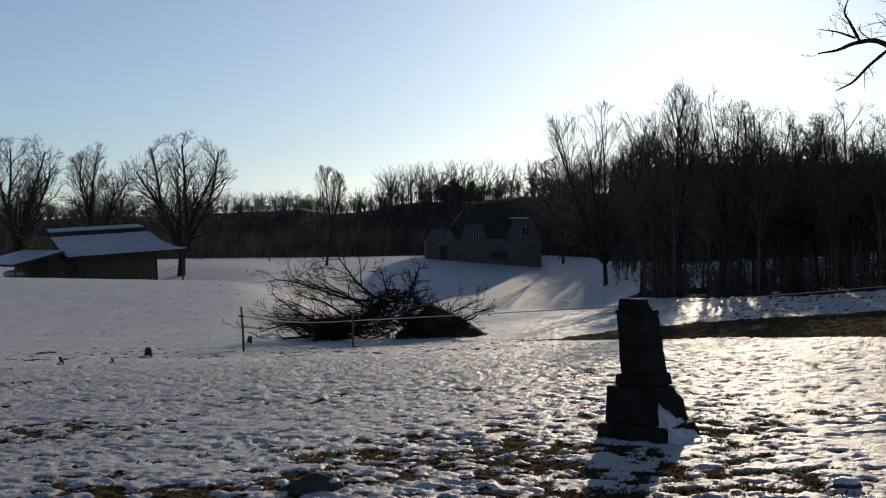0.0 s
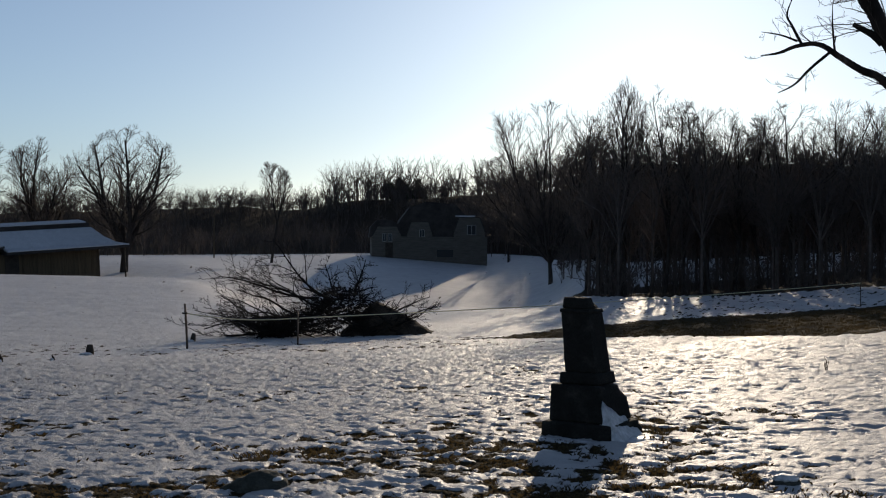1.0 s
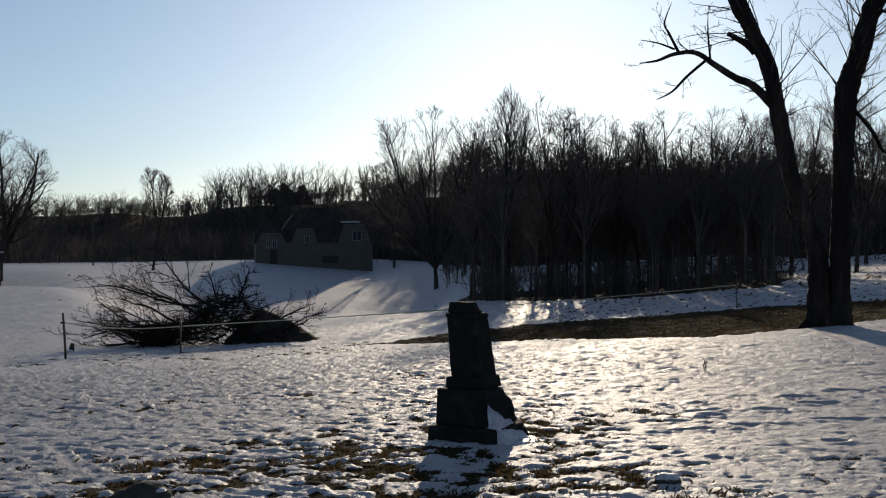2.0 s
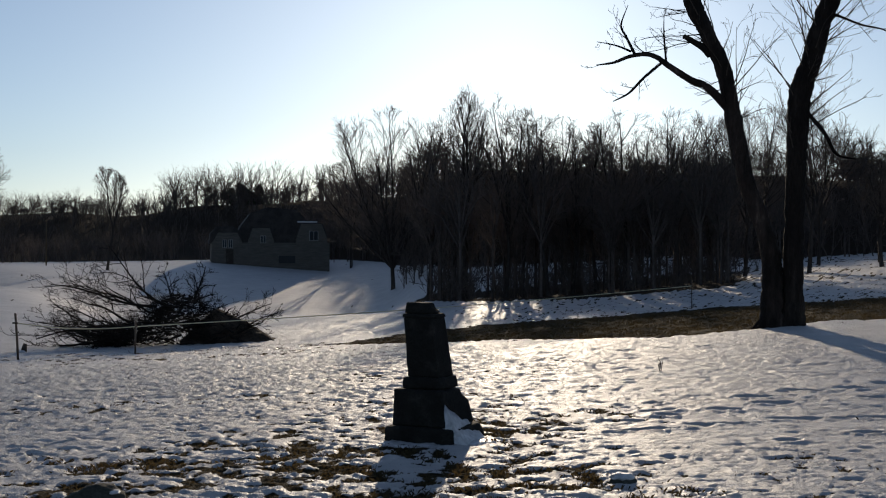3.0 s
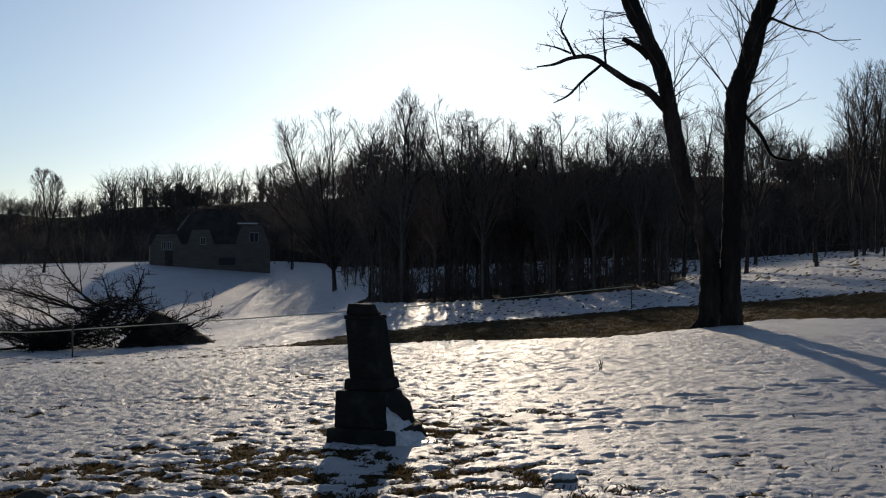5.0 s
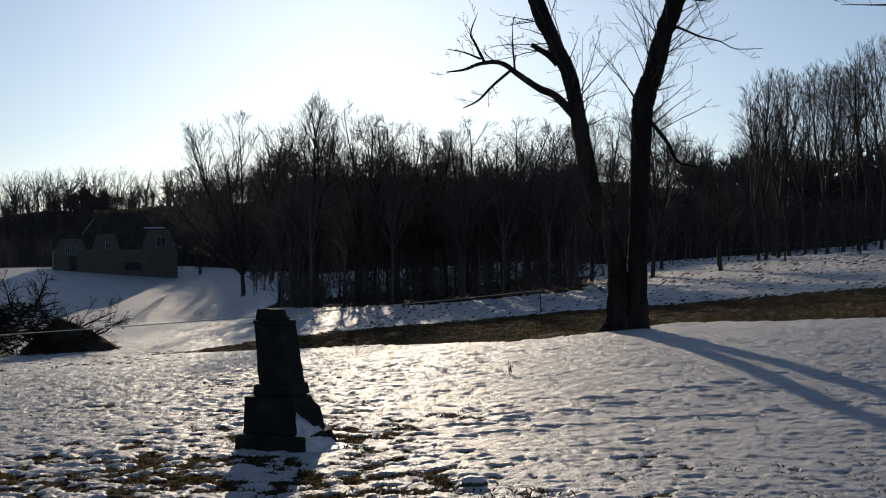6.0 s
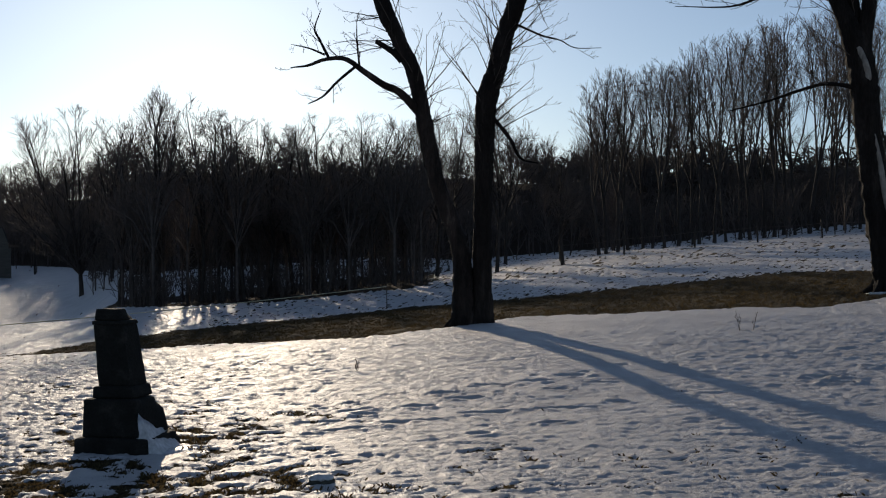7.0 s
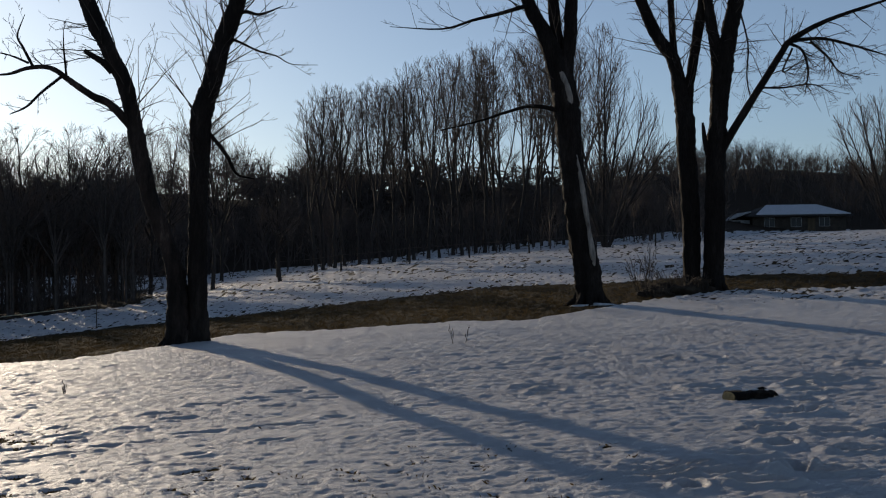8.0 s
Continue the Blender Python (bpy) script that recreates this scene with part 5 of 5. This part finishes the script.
# the wedge of snow banked against one side of its base
t = thing("snow_drift", GRAVE, "snow banked up against the base of the grave marker", "snow")
bm = bmesh.new()
grid = []
for i in range(13):
    y = -0.27 + 0.50 * i / 12
    crest_z = 0.16 + 0.22 * max(0.0, 1 - (y + 0.27) / 0.46) + 0.02 * math.sin(9 * y)
    row = []
    for j in range(9):
        f = j / 8
        q = Vector((0.235 + 0.20 * f, y - 0.03 * f, crest_z + (0.02 - crest_z) * f ** 0.75))
        row.append(bm.verts.new(q + noise.noise_vector(q * 14) * 0.014))
    grid.append(row)
for i in range(12):
    for j in range(8):
        bm.faces.new((grid[i][j], grid[i + 1][j], grid[i + 1][j + 1], grid[i][j + 1]))
rim = [grid[i][0] for i in range(13)] + grid[12][1:] + [grid[i][8] for i in range(11, -1, -1)] + grid[0][7:0:-1]
low_ = [bm.verts.new((v.co.x - 0.05, v.co.y, -0.05)) for v in rim]
for k in range(len(rim)):
    bm.faces.new((rim[k - 1], rim[k], low_[k], low_[k - 1]))
bmesh.ops.recalc_face_normals(bm, faces=bm.faces)
part("drift", bm, M_SNOW, t, "", True)


for az_, d_, sx, sy, sz, seed_ in ((44.4, 32.7, 0.4, 0.25, 0.06, 71), (43.6, 32.5, 0.3, 0.2, 0.05, 72)):
    t = thing("snow_drift", at(az_, d_), "snow lodged at the foot of a tree", "snow")
    lumpy("drift", sx, sy, sz, M_SNOW, t, seed_, 0.4)
for az_, d_, sx, sy, sz, seed_ in ((47.7, 36.3, 0.8, 0.5, 0.3, 81), (48.9, 36.9, 0.5, 0.4, 0.32, 82), (47.0, 35.6, 0.5, 0.4, 0.18, 83)):
    t = thing("leaf_mound", at(az_, d_), "low mound of dark dead leaves by the trees", "leaf mound")
    lumpy("litter", sx, sy, sz, M_SOIL, t, seed_, 0.45)


def stump(az, d, r, h, label):
    rng_ = random.Random(int(az * 100))
    t_ = thing("stump", at(az, d), label, "stump")
    tb_ = Tubes()
    tb_.add([(0, 0, -0.1), (0.02, 0, h * 0.5), (0.05 * rng_.uniform(-1, 1), 0, h)], [r, r * 0.85, r * 0.6], 9, True)
    tb_.ob("wood", M_DARKWOOD, t_)
    lumpy("snow", r * 1.3, r * 1.2, 0.05, M_SNOW, t_, az).location = (-r * 0.6, -r, 0.05)


t = thing("hay_bale", at(-19.25, 108.5), "round bale capped with snow beside the barn", "hay bale")
lumpy("bale", 0.95, 0.8, 0.75, M_BARN, t, 91, 0.08).location = (0, 0, 0.5)
lumpy("snow", 0.9, 0.75, 0.42, M_SNOW, t, 92, 0.12).location = (0, 0, 0.95)
stump(-13.55, 29.5, 0.11, 0.27, "short dark stump poking out of the snow")
stump(-17.3, 26, 0.045, 0.2, "short stake leaning in the snow")
stump(-15.1, 26.3, 0.03, 0.15, "short stake leaning in the snow")
stump(-9.0, 36.5, 0.09, 0.28, "short dark stump poking out of the snow")


def log():
    t_ = thing("log", at(51.1, 14.7, 0.03, -51 + 40), "short split log with a sawn end lying in trodden snow", "log")
    bm = bmesh.new()
    bmesh.ops.create_cone(bm, cap_ends=True, segments=16, radius1=0.125, radius2=0.07, depth=0.62)
    bmesh.ops.subdivide_edges(bm, edges=[e for e in bm.edges if abs(e.verts[0].co.z - e.verts[1].co.z) > 0.3], cuts=9)
    for v in bm.verts:
        f = 1 + 0.2 * noise.noise(Vector((v.co.x * 14, v.co.y * 14, v.co.z * 5))) + 0.12 * noise.noise(v.co * 30)
        z = v.co.y * f * 0.85
        if z > 0.03:
            z = 0.03 + (z - 0.03) * 0.45
        v.co = Vector((v.co.z, v.co.x * f, z + 0.05))
    part("bark", bm, M_BARK, t_, "", True)
    bm = bmesh.new()
    bmesh.ops.create_cone(bm, cap_ends=True, segments=16, radius1=0.105, radius2=0.112, depth=0.014)
    for v in bm.verts:
        v.co = Vector((v.co.z - 0.316 + 0.12 * v.co.y, v.co.x, v.co.y * (0.85 if v.co.y < 0 else 0.5) + 0.05))
    part("cut_end", bm, M_CUT, t_, "pale sawn end")
    for x, y, z, a, l in ((0.1, -0.11, 0.07, 20, 0.2), (0.24, 0.07, 0.08, -15, 0.16), (0.34, -0.02, 0.03, 35, 0.14)):
        tb_ = Tubes()
        tb_.add([(x - l * math.cos(radians(a)), y - l * math.sin(radians(a)) * 0.4, z), (x, y, z + 0.02), (x + l * math.cos(radians(a)), y + l * math.sin(radians(a)) * 0.5, z - 0.04)], [0.02, 0.03, 0.008], 5, True)
        tb_.ob("splinter", M_BARK, t_)
    for x, y, z, sx, sy in ((-0.1, -0.03, 0.105, 0.05, 0.02), (0.05, 0.0, 0.105, 0.07, 0.03), (0.2, -0.02, 0.09, 0.06, 0.025)):
        lumpy("snow", sx, sy, 0.014, M_SNOW, t_, 61 + x).location = (x, y, z)


log()


# utility pole behind the field
t = thing("utility_pole", at(-8.05, 150), "thin grey wooden utility pole by the woods", "pole")
tb = Tubes()
tb.add([(0, 0, -0.5), (0, 0, 2), (0, 0, 5.2)], [0.09, 0.08, 0.07], 8, True)
tb.ob("pole", M_BARN, t)
tb = Tubes()
tb.add([(-0.15, 0, 5.0), (0.15, 0, 5.0)], [0.05, 0.05], 6, True)
tb.ob("bracket", M_STEEL, t)


def pine(az, d, h, seed):
    rng_ = random.Random(seed)
    t_ = thing("pine", at(az, d), "dark evergreen pine rising over the bare woods", "tree", "pines")
    tb_ = Tubes()
    tb_.add([(0, 0, -0.5), (0, 0, h * 0.5), (0.1, 0, h)], [0.2, 0.14, 0.03], 7)
    tb_.ob("trunk", M_BARK, t_)
    fo = Tubes()
    for k in range(130):
        z = h * (0.08 + 0.92 * (k / 130) ** 1.2)
        ln = ((h - z) * 0.42 + 0.35) * rng_.uniform(0.4, 1.3)
        a = rng_.uniform(0, 6.28)
        d_ = Vector((math.cos(a), math.sin(a), 0.15))
        p = Vector((0, 0, z))
        for q in range(4):
            o = p + d_ * ln * (0.3 + 0.22 * q) + Vector((rng_.gauss(0, 0.12), rng_.gauss(0, 0.12), rng_.gauss(0, 0.1)))
            fo.add([o - d_ * 0.3, o, o + d_ * 0.35 + Vector((0, 0, 0.06))], [0.03, 0.22, 0.02], 4)
        fo.add([p, p + d_ * ln], [0.04, 0.01], 3)
    tagged(fo.ob("needles", M_PINE, t_), kind="stuff")


for i, (az_, d_, h_) in enumerate(((0.1, 292, 4.2), (0.5, 296, 5.6), (0.8, 290, 3.6), (1.3, 294, 5.0))):
    pine(az_, d_, h_, 500 + i)


# bare shrub at the foot of the forked trees
def shrub(m, h, n, seed, label):
    rng_ = random.Random(seed)
    t_ = thing("shrub" if h > 0.4 else "weed", m, label, "shrub" if h > 0.4 else "weed")
    for s in range(n):
        lv = [Tubes() for _ in range(3)]
        a = rng_.uniform(0, 6.28)
        sp = rng_.uniform(0.1, 0.6)
        foot_ = min(0.15, 0.3 * h)
        grow(rng_, lv, (foot_ * math.cos(a), foot_ * math.sin(a), -0.1), Vector((sp * math.cos(a), sp * math.sin(a), 1)), 0.1 + h * rng_.uniform(0.6, 1), min(0.012, 0.014 * h + 0.003), 0, 2, (4, 3), 0.5, 0.1, 0.1, min(0.005, 0.008 * h + 0.001), (4, 3, 3, 3), 0.3, 0.45)
        b_ = Tubes()
        for l in lv:
            o = len(b_.v)
            b_.v += l.v
            b_.f += [tuple(q + o for q in f) for f in l.f]
        b_.ob("stem", M_TWIG, t_)


shrub(at(46.4, 36), 1.35, 12, 601, "bare thin-stemmed shrub beside the trees")
shrub(at(47.6, 36.2), 0.7, 12, 602, "low dead brush at the foot of the trees")
shrub(at(46.9, 35.2), 0.5, 10, 603, "low dead brush at the foot of the trees")

shrub(at(48.75, 36.6), 0.55, 16, 604, "low dead brush at the foot of the trees")
shrub(at(49.1, 36.5), 0.45, 14, 605, "low dead brush at the foot of the trees")
shrub(at(48.1, 36.0), 0.5, 14, 606, "low dead brush at the foot of the trees")

for az_, d_, h_, n_, s_ in ((20.1, 17.2, 0.24, 2, 607), (37.9, 22.5, 0.32, 2, 608)):
    shrub(at(az_, d_), h_, n_, s_, "dry weed stalks standing in the snow")

# far fence along the rank of trees
rng = random.Random(88)
ends = [fence_post(a_, d_, 1.25, 0.06, M_DARKWOOD, (rng.gauss(0, 0.04), 0), "weathered wooden fence post at the field's upper edge", "far fence posts")
        for a_, d_ in ((29.45, 76), (32.4, 77), (35.6, 80), (38.4, 81.5), (41.2, 83), (44.0, 85), (47, 87))]
for a, b in zip(ends, ends[1:]):
    wire = Tubes()
    wire.add([a.lerp(b, i / 6) - Vector((0, 0, 0.06 * math.sin(math.pi * i / 6))) for i in range(7)], [0.012] * 7, 4)
    tagged(wire.ob("fence_wire", M_STEEL), "thin wire strung between two far fence posts", "fence wire", "far fence wires")


# ---------------------------------------------------------------- dead grass standing through the snow
def grass():
    r_ = np.random.RandomState(7)
    n = 90000
    az_ = np.radians(r_.uniform(-21, 59, n))
    d_ = 6.0 * np.exp(r_.uniform(0, 1, n) * math.log(45 / 6.0))
    x, y = d_ * np.sin(az_), d_ * np.cos(az_)
    c_, w_ = cover_of(x, y)
    bare = np.clip(0.95 - c_, 0, 1)
    keep = (r_.uniform(0, 1, n) < 0.05 + 1.1 * bare * (c_ < 0.55)) & (r_.uniform(0, 1, n) < np.where(c_ < 0.5, 1, 0.03))
    x, y, d_ = x[keep], y[keep], d_[keep]
    c_ = c_[keep]
    z = land(x, y) + 0.0
    vs, fs = [], []
    for i in range(len(x)):
        on = c_[i] < 0.62
        for k in range(5):
            a = r_.uniform(0, 6.28)
            h = (0.019 if on else 0.023) * r_.uniform(0.5, 1.8)
            w = 0.001 * max(1.0, d_[i] / 16)
            lean = r_.uniform(0.4, 2.4) * h
            px, py = x[i] + r_.normal(0, 0.04), y[i] + r_.normal(0, 0.04)
            ca, sa_ = math.cos(a), math.sin(a)
            o = len(vs)
            vs += [(px - w * sa_, py + w * ca, z[i] - 0.02), (px + w * sa_, py - w * ca, z[i] - 0.02), (px + lean * 0.5 * ca, py + lean * 0.5 * sa_, z[i] + 0.012 + h * 0.75), (px + lean * ca, py + lean * sa_, z[i] + 0.012 + h)]
            fs += [(o, o + 1, o + 2), (o + 1, o + 3, o + 2)]
    tagged(mesh_ob("dead_grass", vs, fs, M_GRASS), "short dead grass poking through thin snow", "grass", kind="stuff")


grass()
